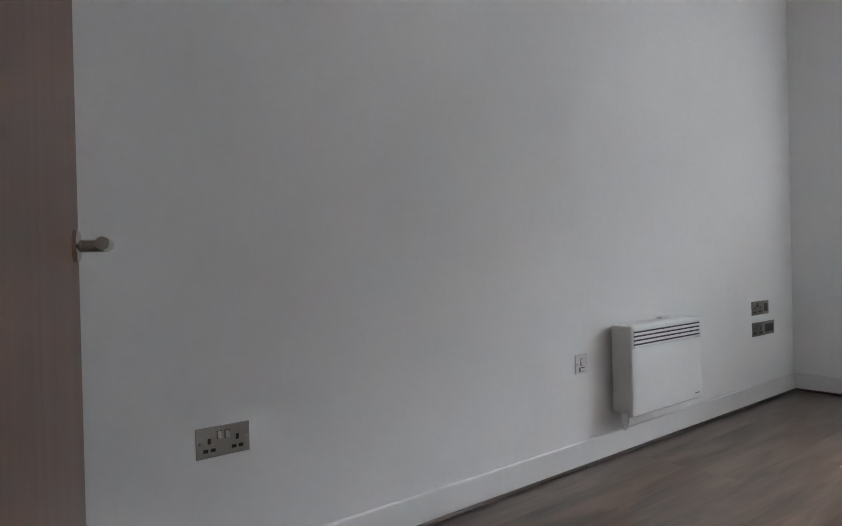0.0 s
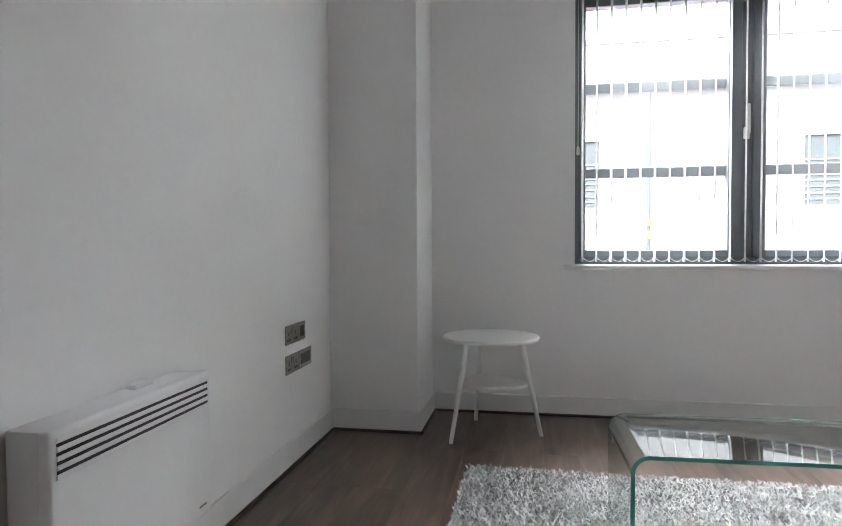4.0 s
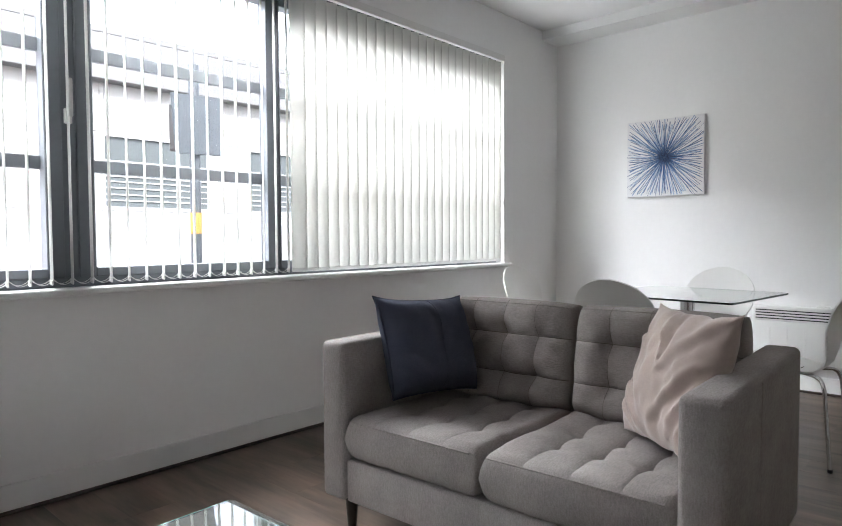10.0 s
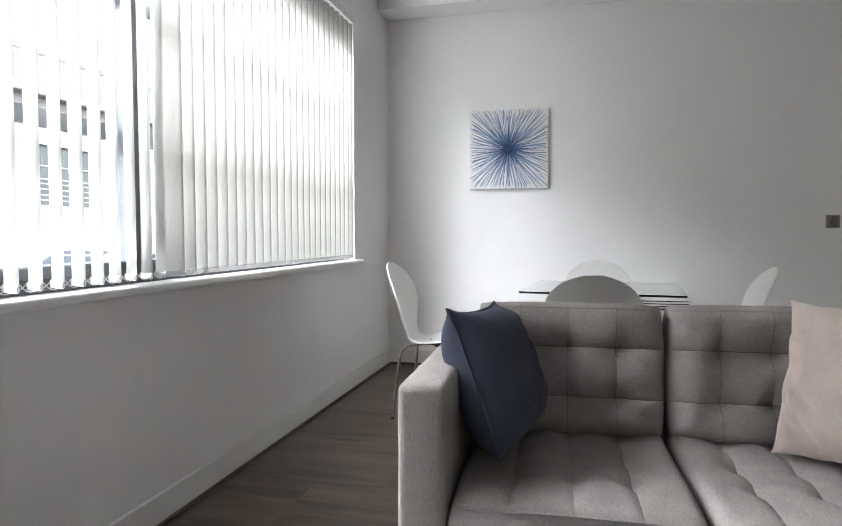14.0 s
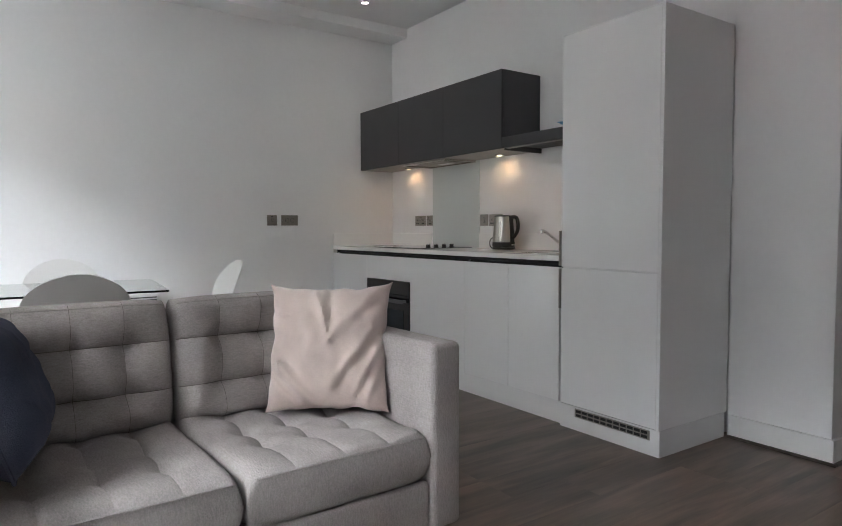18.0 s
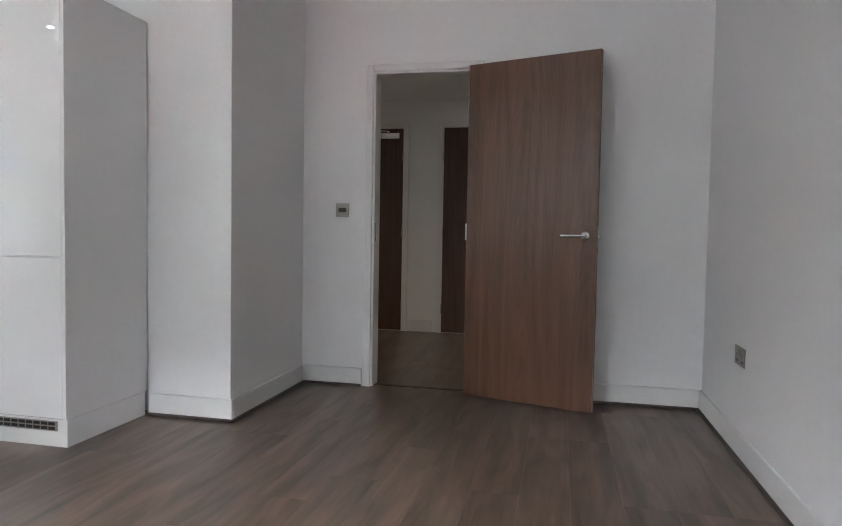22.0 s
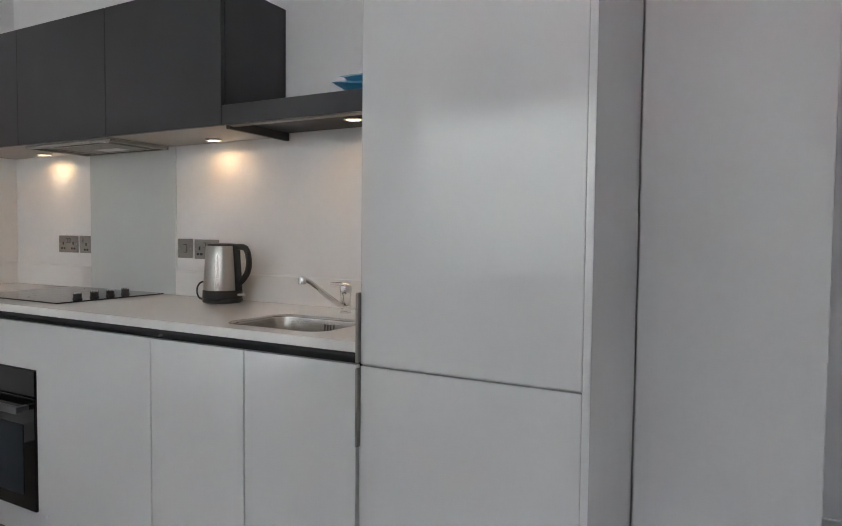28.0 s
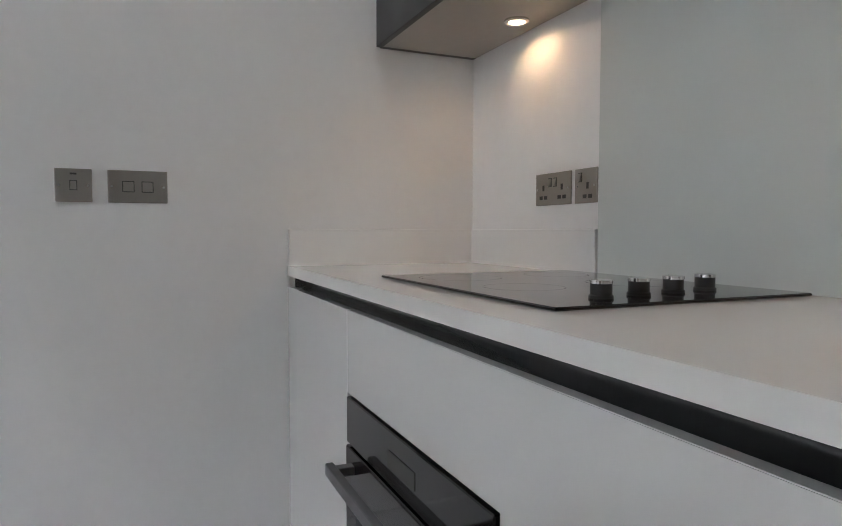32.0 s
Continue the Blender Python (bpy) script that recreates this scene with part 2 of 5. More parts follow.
def fabric(name, col, weave=420.0, grain=0.16, translucent=0.0, bump=0.35, sheen=0.0):
    """Woven cloth: fine crossing threads over a soft mottle."""
    m, n, l, b = nodes_of(name)
    tc = n.new("ShaderNodeTexCoord")
    w1, w2, no = n.new("ShaderNodeTexNoise"), n.new("ShaderNodeTexNoise"), n.new("ShaderNodeTexNoise")
    for w, s in ((w1, (weave * 0.25, weave, weave)), (w2, (weave, weave, weave * 0.25))):
        mp = n.new("ShaderNodeMapping")
        mp.inputs["Scale"].default_value = s
        l.new(tc.outputs["Object"], mp.inputs["Vector"]), l.new(mp.outputs[0], w.inputs["Vector"])
        w.inputs["Scale"].default_value, w.inputs["Detail"].default_value = 1.0, 2
    no.inputs["Scale"].default_value, no.inputs["Detail"].default_value = 9, 5
    l.new(tc.outputs["Object"], no.inputs["Vector"])
    a1, a2 = n.new("ShaderNodeMath"), n.new("ShaderNodeMath")
    a1.operation = a2.operation = "ADD"
    l.new(w1.outputs["Fac"], a1.inputs[0]), l.new(w2.outputs["Fac"], a1.inputs[1])
    l.new(a1.outputs[0], a2.inputs[0]), l.new(no.outputs["Fac"], a2.inputs[1])
    rng = n.new("ShaderNodeMapRange")
    rng.inputs["From Min"].default_value, rng.inputs["From Max"].default_value = 1.0, 2.0
    rng.inputs["To Min"].default_value, rng.inputs["To Max"].default_value = 1 - grain * 1.6, 1 + grain * 1.6
    l.new(a2.outputs[0], rng.inputs["Value"])
    hs = n.new("ShaderNodeHueSaturation")
    hs.inputs["Color"].default_value = (*col, 1)
    l.new(rng.outputs[0], hs.inputs["Value"]), l.new(hs.outputs[0], b.inputs["Base Color"])
    b.inputs["Roughness"].default_value, b.inputs["Specular IOR Level"].default_value = 0.92, 0.15
    b.inputs["Sheen Weight"].default_value = sheen
    bp = n.new("ShaderNodeBump")
    bp.inputs["Strength"].default_value, bp.inputs["Distance"].default_value = bump, 0.002
    l.new(a1.outputs[0], bp.inputs["Height"]), l.new(bp.outputs[0], b.inputs["Normal"])
    if translucent:
        tr, mx = n.new("ShaderNodeBsdfTranslucent"), n.new("ShaderNodeMixShader")
        tr.inputs["Color"].default_value = (*[min(1, c * 1.05) for c in col], 1)
        mx.inputs[0].default_value = translucent
        l.new(b.outputs[0], mx.inputs[1]), l.new(tr.outputs[0], mx.inputs[2])
        l.new(mx.outputs[0], n["Material Output"].inputs["Surface"])
    return m


M_WALL = mat("wall_paint", (0.875, 0.872, 0.868), 0.75, grain=0.018, scale=30, bump=0.10, bscale=160, spec=0.3)
M_CEIL = mat("ceiling_paint", (0.88, 0.88, 0.878), 0.85, grain=0.015, scale=25, bump=0.08, bscale=120, spec=0.2)
M_TRIM = mat("satin_white_trim", (0.82, 0.815, 0.805), 0.38, grain=0.015, scale=20)
M_PLANK = wood("floor_laminate", (0.045, 0.029, 0.020), (0.185, 0.130, 0.096), 0.30, 0.6, "Y", 0.7, 0.035, lo=0.50, hi=0.96, fine=0.45, aspect=2.4, detail=3, relief=0.05)
M_BEAD = wood("floor_bead", (0.030, 0.021, 0.016), (0.085, 0.062, 0.050), 0.45, 1.0, "Y", 1.0, 0.15)
M_SUB = mat("floor_joint", (0.02, 0.015, 0.012), 0.8, grain=0.1)
M_DOOR = wood("walnut_veneer", (0.082, 0.036, 0.019), (0.200, 0.094, 0.050), 0.33, 2.0, "Z", 0.75, 0.06, lo=0.36, hi=1.04, leaf=0.19, fine=0.18, relief=0.08)
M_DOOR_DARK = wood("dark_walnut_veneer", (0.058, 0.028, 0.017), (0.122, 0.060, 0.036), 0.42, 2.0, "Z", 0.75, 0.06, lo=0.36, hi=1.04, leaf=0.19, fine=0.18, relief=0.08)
M_STEEL = mat("brushed_steel", (0.56, 0.54, 0.51), 0.225, metal=1.0, grain=0.008, scale=30)
M_PLATE = mat("satin_nickel_plate", (0.36, 0.34, 0.31), 0.38, metal=1.0, grain=0.05, scale=150, stretch=(8, 8, 1))
M_CHROME = mat("chrome", (0.72, 0.72, 0.72), 0.07, metal=1.0, grain=0.02, scale=60)
M_BLACK = mat("black_plastic", (0.018, 0.018, 0.019), 0.42, grain=0.08, scale=90)
M_DARKPLATE = mat("dark_insert", (0.05, 0.048, 0.045), 0.5, grain=0.08, scale=90)
M_ALU = mat("anthracite_frame", (0.150, 0.162, 0.180), 0.42, grain=0.05, scale=60, bump=0.03)
M_PANE = glass("window_glass", (0.96, 0.97, 0.97), 0.0, 1.02)


# ---------- geometry helpers ----------
def part(name, bm, material, parent=None, label="", smooth=False, at=None):
    """Links a bmesh as one mesh object, under a thing or a part where one is given."""
    me = bpy.data.meshes.new(name)
    bmesh.ops.recalc_face_normals(bm, faces=bm.faces[:])
    if smooth:
        for f in bm.faces:
            f.smooth = f.calc_area() < 0.02
    bm.to_mesh(me)
    bm.free()
    for m in material if isinstance(material, (list, tuple)) else (material,):
        me.materials.append(m)
    ob = new(name, me)
    if smooth:
        me.set_sharp_from_angle(angle=radians(40))
    if parent:
        ob.parent = parent
    if at is not None:
        ob.matrix_local = at
    if label:
        ob["label"] = label
    return ob


def root(name, m, label, category, group="", kind=""):
    ob = new(name)
    ob.empty_display_size = 0.1
    ob.matrix_world = m
    return tagged(ob, label, category, group, kind)


def add_box(bm, x0, x1, y0, y1, z0, z1, bevel=0.0, seg=2, idx=0):
    v = [bm.verts.new((x, y, z)) for x in (x0, x1) for y in (y0, y1) for z in (z0, z1)]
    quads = ((0, 1, 3, 2), (4, 6, 7, 5), (0, 4, 5, 1), (2, 3, 7, 6), (0, 2, 6, 4), (1, 5, 7, 3))
    fs = [bm.faces.new([v[i] for i in q]) for q in quads]
    for f in fs:
        f.material_index = idx
    if bevel > 0:
        es = list({e for f in fs for e in f.edges})
        r = bmesh.ops.bevel(bm, geom=es, offset=bevel, segments=seg, profile=0.5, affect="EDGES", clamp_overlap=True)
        for f in r["faces"]:
            f.material_index = idx
    return bm


def box(x0, x1, y0, y1, z0, z1, bevel=0.0, seg=2):
    return add_box(bmesh.new(), x0, x1, y0, y1, z0, z1, bevel, seg)


def boxes(items, bevel=0.0, seg=1):
    bm = bmesh.new()
    for it in items:
        add_box(bm, *it, bevel, seg)
    return bm


def add_lathe(bm, profile, n=32, c=(0, 0, 0), axis="Z"):
    """Turns (radius, height) pairs about an axis through c; closes the ends."""
    rings = []
    for r, h in profile:
        ring = []
        for k in range(n):
            a = 2 * math.pi * k / n
            p = (r * math.cos(a), r * math.sin(a), h)
            if axis == "Y":
                p = (p[0], p[2], p[1])
            if axis == "X":
                p = (p[2], p[0], p[1])
            ring.append(bm.verts.new((p[0] + c[0], p[1] + c[1], p[2] + c[2])))
        rings.append(ring)
    for a, b in zip(rings, rings[1:]):
        for k in range(n):
            bm.faces.new((a[k], a[(k + 1) % n], b[(k + 1) % n], b[k]))
    bm.faces.new(rings[0][::-1]), bm.faces.new(rings[-1])
    return bm


def lathe(profile, n=32, c=(0, 0, 0), axis="Z"):
    return add_lathe(bmesh.new(), profile, n, c, axis)


def smooth_path(pts, sub=6):
    pts = [Vector(p) for p in pts]
    out = []
    for i in range(len(pts) - 1):
        p0, p1, p2, p3 = pts[max(0, i - 1)], pts[i], pts[i + 1], pts[min(len(pts) - 1, i + 2)]
        for k in range(sub):
            t = k / sub
            out.append(0.5 * ((2 * p1) + (p2 - p0) * t + (2 * p0 - 5 * p1 + 4 * p2 - p3) * t * t + (3 * p1 - p0 - 3 * p2 + p3) * t ** 3))
    return out + [pts[-1]]


def add_tube(bm, pts, r, n=12, radii=None):
    pts = [Vector(p) for p in pts]
    rings, up = [], None
    for i, p in enumerate(pts):
        d = (pts[min(i + 1, len(pts) - 1)] - pts[max(i - 1, 0)]).normalized()
        if up is None:
            up = d.orthogonal().normalized()
        up = (up - d * up.dot(d)).normalized()
        side = d.cross(up)
        rr = radii[i] if radii else r
        rings.append([bm.verts.new(p + (up * math.cos(a) + side * math.sin(a)) * rr) for a in (2 * math.pi * k / n for k in range(n))])
    for a, b in zip(rings, rings[1:]):
        for k in range(n):
            bm.faces.new((a[k], a[(k + 1) % n], b[(k + 1) % n], b[k]))
    bm.faces.new(rings[0][::-1]), bm.faces.new(rings[-1])
    return bm


def tube(pts, r, n=12, radii=None):
    return add_tube(bmesh.new(), pts, r, n, radii)


def prism(outline, h0, h1, axis="Z", bevel=0.0):
    """An outline of 2D points pulled from h0 to h1 along an axis."""
    bm = bmesh.new()

    def at(p, h):
        return {"Z": (p[0], p[1], h), "Y": (p[0], h, p[1]), "X": (h, p[0], p[1])}[axis]

    lo, hi = [bm.verts.new(at(p, h0)) for p in outline], [bm.verts.new(at(p, h1)) for p in outline]
    n = len(outline)
    bm.faces.new(lo[::-1]), bm.faces.new(hi)
    for k in range(n):
        bm.faces.new((lo[k], lo[(k + 1) % n], hi[(k + 1) % n], hi[k]))
    if bevel:
        bmesh.ops.recalc_face_normals(bm, faces=bm.faces[:])
        bmesh.ops.bevel(bm, geom=[e for e in bm.edges if e.calc_face_angle(0) > 0.6], offset=bevel, segments=2, affect="EDGES", clamp_overlap=True)
    return bm


def rounded(x0, x1, y0, y1, r, n=6):
    pts = []
    for cx, cy, a0 in ((x1 - r, y1 - r, 0), (x0 + r, y1 - r, 90), (x0 + r, y0 + r, 180), (x1 - r, y0 + r, 270)):
        for k in range(n + 1):
            a = radians(a0 + 90 * k / n)
            pts.append((cx + r * math.cos(a), cy + r * math.sin(a)))
    return pts


# ---------- the plan ----------
XE, YN, YK, YP = 6.33, 5.33, 0.88, 0.94      # east wall, window wall, kitchen wall, pier face
PX, PY = 0.49, 4.85                          # pier in the corner beside the window
ZC, ZB = 2.88, 2.80                          # ceiling, underside of the bulkhead
WX0, WX1, WZ0, WZ1 = 1.335, 5.495, 0.895, 2.55   # window opening
DX0, DX1, DZ = 1.345, 2.035, 2.045           # doorway
HY, HZ = -2.40, 2.37                         # hall far wall and ceiling


def setting(name, bm, material, label="", smooth=False):
    return tagged(part(name, bm, material, smooth=smooth), label, kind="structure")


setting("wall_west", box(-0.15, 0, -0.12, 5.6, 0, 3.0), M_WALL, "white painted plaster wall")
setting("wall_corner_pier", box(0, PX, PY, YN, 0, ZC, 0.004), M_WALL, "white boxed pier in the room corner")
setting("wall_north", boxes([(0, WX0, YN, YN + 0.27, 0, 3.0), (WX1, XE, YN, YN + 0.27, 0, 3.0), (WX0, WX1, YN, YN + 0.27, 0, WZ0 - 0.02), (WX0, WX1, YN, YN + 0.27, WZ1, 3.0)]), M_WALL, "white plaster wall around the wide window")
setting("wall_east", box(XE, XE + 0.15, 0.73, 5.6, 0, 3.0), M_WALL, "white painted plaster wall")
setting("wall_kitchen", box(2.99, XE, 0.73, YK, 0, 3.0), M_WALL, "white wall behind the kitchen units")
setting("wall_pier_south", box(2.50, 2.99, 0, YP, 0, ZC, 0.004), M_WALL, "white projecting pier beside the tall unit")
setting("wall_south", boxes([(0, DX0, -0.12, 0, 0, 3.0), (DX1, 3.6, -0.12, 0, 0, 3.0), (DX0, DX1, -0.12, 0, DZ, 3.0)]), M_WALL, "white wall with the doorway")
setting("ceiling", box(-0.15, XE + 0.15, -0.12, YN + 0.27, ZC, 3.05), M_CEIL, "flat white ceiling")
setting("ceiling_bulkhead", box(6.07, XE, YK, YN, ZB, ZC, 0.003), M_CEIL, "white boxed bulkhead along the wall")
# hall
setting("wall_hall_far", box(-0.9, 3.75, HY - 0.15, HY, 0, 2.6), M_WALL, "white hall wall with doors")
setting("wall_hall_west", box(-0.9, -0.75, HY, -0.12, 0, 2.6), M_WALL, "white hall end wall")
setting("wall_hall_east", box(3.6, 3.75, HY, 0.73, 0, 2.6), M_WALL, "white hall end wall")
setting("wall_hall_near", box(-0.75, 0, -0.27, -0.12, 0, 2.6), M_WALL, "white hall wall")
setting("ceiling_hall", box(-0.9, 3.75, HY - 0.15, -0.12, HZ, 2.55), M_CEIL, "lower white hall ceiling")

SK, ST = 0.118, 0.016


def skirting(x0, x1, y0, y1):
    """A run of skirting board with an eased top edge."""
    bm = box(x0, x1, y0, y1, 0.0, SK, 0.005, 2)
    return setting("baseboard", bm, M_TRIM, "white satin skirting board")


def bead(x0, x1, y0, y1):
    return setting("trim_floor_bead", box(x0, x1, y0, y1, 0.0, 0.016, 0.005, 2), M_BEAD, "dark wood-effect edging bead along the skirting")


B = 0.016
for run in ((0, ST, 0.0, PY - ST), (ST + 0.001, PX + ST, PY - ST, PY), (PX, PX + ST, PY, YN - ST), (PX + ST + 0.001, XE - ST - 0.001, YN - ST, YN), (XE - ST, XE, 1.53, YN),
            (2.50 - ST, 2.975, YP, YP + ST), (2.50 - ST, 2.50, ST, YP), (DX1 + 0.045, 2.50 - ST - 0.001, 0, ST), (ST + 0.001, DX0 - 0.045, 0, ST),
            (2.095, 2.33, HY, HY + ST), (-0.75, 1.26, HY, HY + ST), (3.18, 3.6, HY, HY + ST)):
    skirting(*run)
for run in ((ST, ST + B, ST, PY - ST - B), (ST, PX + ST + B, PY - ST - B, PY - ST), (PX + ST, PX + ST + B, PY - ST, YN - ST - B), (PX + ST, XE - ST, YN - ST - B, YN - ST), (XE - ST - B, XE - ST, 1.53, YN - ST - B),
            (2.50 - ST - B, 2.975, YP + ST, YP + ST + B), (2.50 - ST - B, 2.50 - ST, ST + B, YP + ST), (DX1 + 0.045, 2.50 - ST, ST, ST + B), (ST + B, DX0 - 0.045, ST, ST + B)):
    bead(*run)


# ---------- window, sill and blinds ----------
M_SLAT = fabric("white_blind_fabric", (0.84, 0.84, 0.82), 500, 0.02, translucent=0.42, bump=0.15)
# same fabric, dimmed in colour and translucency to keep the closed blind from glaring
M_SLAT_DIM = fabric("dimmed_blind_fabric", (0.79, 0.79, 0.765), 500, 0.02, translucent=0.36, bump=0.15)
M_RAIL = mat("white_powder_coat", (0.78, 0.78, 0.76), 0.4, grain=0.02)
M_CHAIN = mat("white_plastic_chain", (0.75, 0.75, 0.73), 0.45, grain=0.02)

FY0, FY1 = 5.405, 5.475
window = tagged(new("window_1"), "wide anthracite aluminium window with horizontal glazing bars", kind="structure")
window.location = (0, 0, 0)


def member(name, *b):
    return part(name, box(*b, 0.004, 2), M_ALU, window)


G1, G2, G3 = (1.400, 2.185), (2.385, 3.295), (3.385, 5.430)
GZ0, GZ1 = 0.975, 2.395
member("window_frame", WX0, WX1, FY0, FY1, WZ0, 0.935)
member("window_frame", WX0, WX1, FY0, FY1, 2.47, WZ1)
member("window_frame", WX0, WX0 + 0.035, FY0, FY1, 0.935, 2.47)
member("window_frame", WX1 - 0.035, WX1, FY0, FY1, 0.935, 2.47)
for xa, xb in ((2.255, 2.315), (3.30, 3.38)):
    member("mullion", xa, xb, FY0 - 0.004, FY1, 0.935, 2.47)
for (a, b), (o0, o1) in zip((G1, G2, G3), ((WX0 + 0.035, 2.255), (2.315, 3.30), (3.38, WX1 - 0.035))):
    sash = part("sash", boxes([(o0, a, FY0 - 0.012, FY1 - 0.01, 0.935, 2.47), (b, o1, FY0 - 0.012, FY1 - 0.01, 0.935, 2.47), (a, b, FY0 - 0.012, FY1 - 0.01, 0.935, GZ0), (a, b, FY0 - 0.012, FY1 - 0.01, GZ1, 2.47)], 0.003), M_ALU, window)
    for z in (1.432, 1.933):
        part("glazing_bar", box(a, b, 5.445, 5.470, z - 0.029, z + 0.029, 0.003), M_ALU, sash)
    for z0, z1 in ((GZ0, 1.403), (1.461, 1.904), (1.962, GZ1)):
        p = part("pane", box(a, b, 5.452, 5.458, z0, z1), M_PANE, sash)
        p.visible_shadow = False
hb = box(2.262, 2.292, 5.372, 5.393, 1.60, 1.665, 0.004)
add_box(hb, 2.270, 2.284, 5.348, 5.374, 1.635, 1.655, 0.003)
add_box(hb, 2.268, 2.286, 5.340, 5.356, 1.625, 1.79, 0.005)
part("window_handle", hb, M_RAIL, window, "white lever window handle")
setting("window_sill", box(1.275, 5.545, 5.275, FY0 - 0.002, 0.862, 0.893, 0.011, 3), M_TRIM, "white painted window board with a rounded nose", smooth=True)
setting("window_reveal_base", box(WX0, WX1, 5.476, 5.60, 0.80, 0.893), M_ALU, "dark outer window ledge")


def slat_mesh(name, z0, z1, material, w=0.089, belly=0.006):
    bm = bmesh.new()
    n = 6
    cols = []
    for k in range(n + 1):
        u = -1 + 2 * k / n
        x, y = u * w / 2, belly * (1 - u * u)
        cols.append([bm.verts.new((x, y + d, z)) for d in (0, 0.0012) for z in (z0, z1)])
    for a, b in zip(cols, cols[1:]):
        bm.faces.new((a[0], b[0], b[1], a[1])), bm.faces.new((a[2], a[3], b[3], b[2]))
        bm.faces.new((a[0], a[2], b[2], b[0])), bm.faces.new((a[1], b[1], b[3], a[3]))
    for c in (cols[0], cols[-1]):
        bm.faces.new((c[0], c[1], c[3], c[2]))
    me = bpy.data.meshes.new(name)
    bmesh.ops.recalc_face_normals(bm, faces=bm.faces[:])
    for f in bm.faces:
        f.smooth = abs(f.normal.z) < 0.5
    bm.to_mesh(me)
    bm.free()
    me.materials.append(material)
    return me


def weight_mesh():
    bm = box(-0.043, 0.043, -0.0035, 0.0035, 0.0, 0.022, 0.002, 1)
    me = bpy.data.meshes.new("bottom_weight")
    bm.to_mesh(me)
    bm.free()
    me.materials.append(M_CHAIN)
    return me


SLAT, SLAT_DIM, WEIGHT = slat_mesh("slat", 0.913, 2.487, M_SLAT), slat_mesh("slat", 0.913, 2.487, M_SLAT_DIM), weight_mesh()
BY = 5.340


def vertical_blind(x0, x1, mesh, turn, drift, jitter, label, cord_x, cord_z):
    b = root("vertical_blind", pose(x0, BY, WZ1), label, "blind")
    rail = bmesh.new()
    add_box(rail, 0, x1 - x0, -0.022, 0.022, -0.045, -0.004, 0.004, 2)
    add_box(rail, 0, x1 - x0, -0.026, -0.023, -0.052, -0.003, 0.001, 1)
    part("headrail", rail, M_RAIL, b)
    rnd = random.Random(int(x0 * 100))
    xs, x = [], 0.035
    while x < x1 - x0 - 0.02:
        xs.append(x)
        x += 0.0805
    feet = []
    for x in xs:
        a = turn + drift * x / (x1 - x0) + rnd.uniform(-jitter, jitter)
        s = new("slat", mesh)
        s.parent = b
        s.matrix_local = pose(x, 0, -WZ1, 0, 0, a)
        w = new("bottom_weight", WEIGHT)
        w.parent = s
        w.matrix_local = pose(0, 0.004, 0.909)
        feet.append(((x, -WZ1 + 0.935), a))
    for side in (-1, 1):
        ch = bmesh.new()
        for ((xa, z), aa), ((xb, _), ab) in zip(feet, feet[1:]):
            pa = Vector((xa + side * 0.043 * math.cos(radians(aa)), side * 0.043 * math.sin(radians(aa)), z))
            pb = Vector((xb + side * 0.043 * math.cos(radians(ab)), side * 0.043 * math.sin(radians(ab)), z))
            pts = [pa.lerp(pb, k / 6) - Vector((0, 0, 0.024 * (1 - (2 * k / 6 - 1) ** 2))) for k in range(7)]
            add_tube(ch, pts, 0.0017, 5)
        tagged(part("chain", ch, M_CHAIN, b, "thin looped bead chain"), kind="stuff")
    cord = tube([(cord_x - x0, -0.018, -0.05), (cord_x - x0 + 0.002, -0.02, -0.5), (cord_x - x0, -0.018, cord_z - WZ1)], 0.0022, 6)
    add_lathe(cord, [(0.004, 0.0), (0.009, -0.01), (0.011, -0.045), (0.006, -0.052)], 10, (cord_x - x0, -0.018, cord_z - WZ1))
    part("pull_cord", cord, M_CHAIN, b, "white pull cord with a weight")
    return b


vertical_blind(1.345, 3.425, SLAT, 92, -34, 2.5, "white vertical blind with its slats turned open", 1.352, 1.58)
vertical_blind(3.432, 5.487, SLAT_DIM, 152, 0, 2.0, "white vertical blind with its slats closed, in dimmed fabric", 5.47, 1.40)

# ---------- outdoors ----------
M_ASPH = mat("asphalt", (0.09, 0.09, 0.09), 0.9, grain=0.15, scale=18, bump=0.4, bscale=200)
M_PAVE = mat("concrete_paving", (0.28, 0.275, 0.265), 0.85, grain=0.08, scale=10, bump=0.2, bscale=80)
M_CLAD = mat("pale_cladding", (0.18, 0.177, 0.18), 0.6, grain=0.05, scale=3, random_v=0.04)
M_BAND = mat("grey_fascia", (0.105, 0.105, 0.11), 0.6, grain=0.05, scale=3)
M_SHADE = mat("dim_glass", (0.035, 0.042, 0.05), 0.35, grain=0.1, scale=4, spec=0.12)
M_FARGLASS = mat("office_window_glass", (0.055, 0.062, 0.066), 0.35, grain=0.1, scale=4, spec=0.12)
M_SLATS = mat("pale_louvre", (0.26, 0.26, 0.265), 0.5, grain=0.03)
M_POST = mat("grey_post", (0.045, 0.052, 0.062), 0.5, grain=0.06, scale=30)
M_YELLOW = mat("amber_band", (0.34, 0.19, 0.04), 0.5, grain=0.06, scale=30)
GZ = -0.70
setting("ground", box(-400, 400, 5.61, 700, GZ - 0.4, GZ), M_ASPH, "asphalt street outside the window")
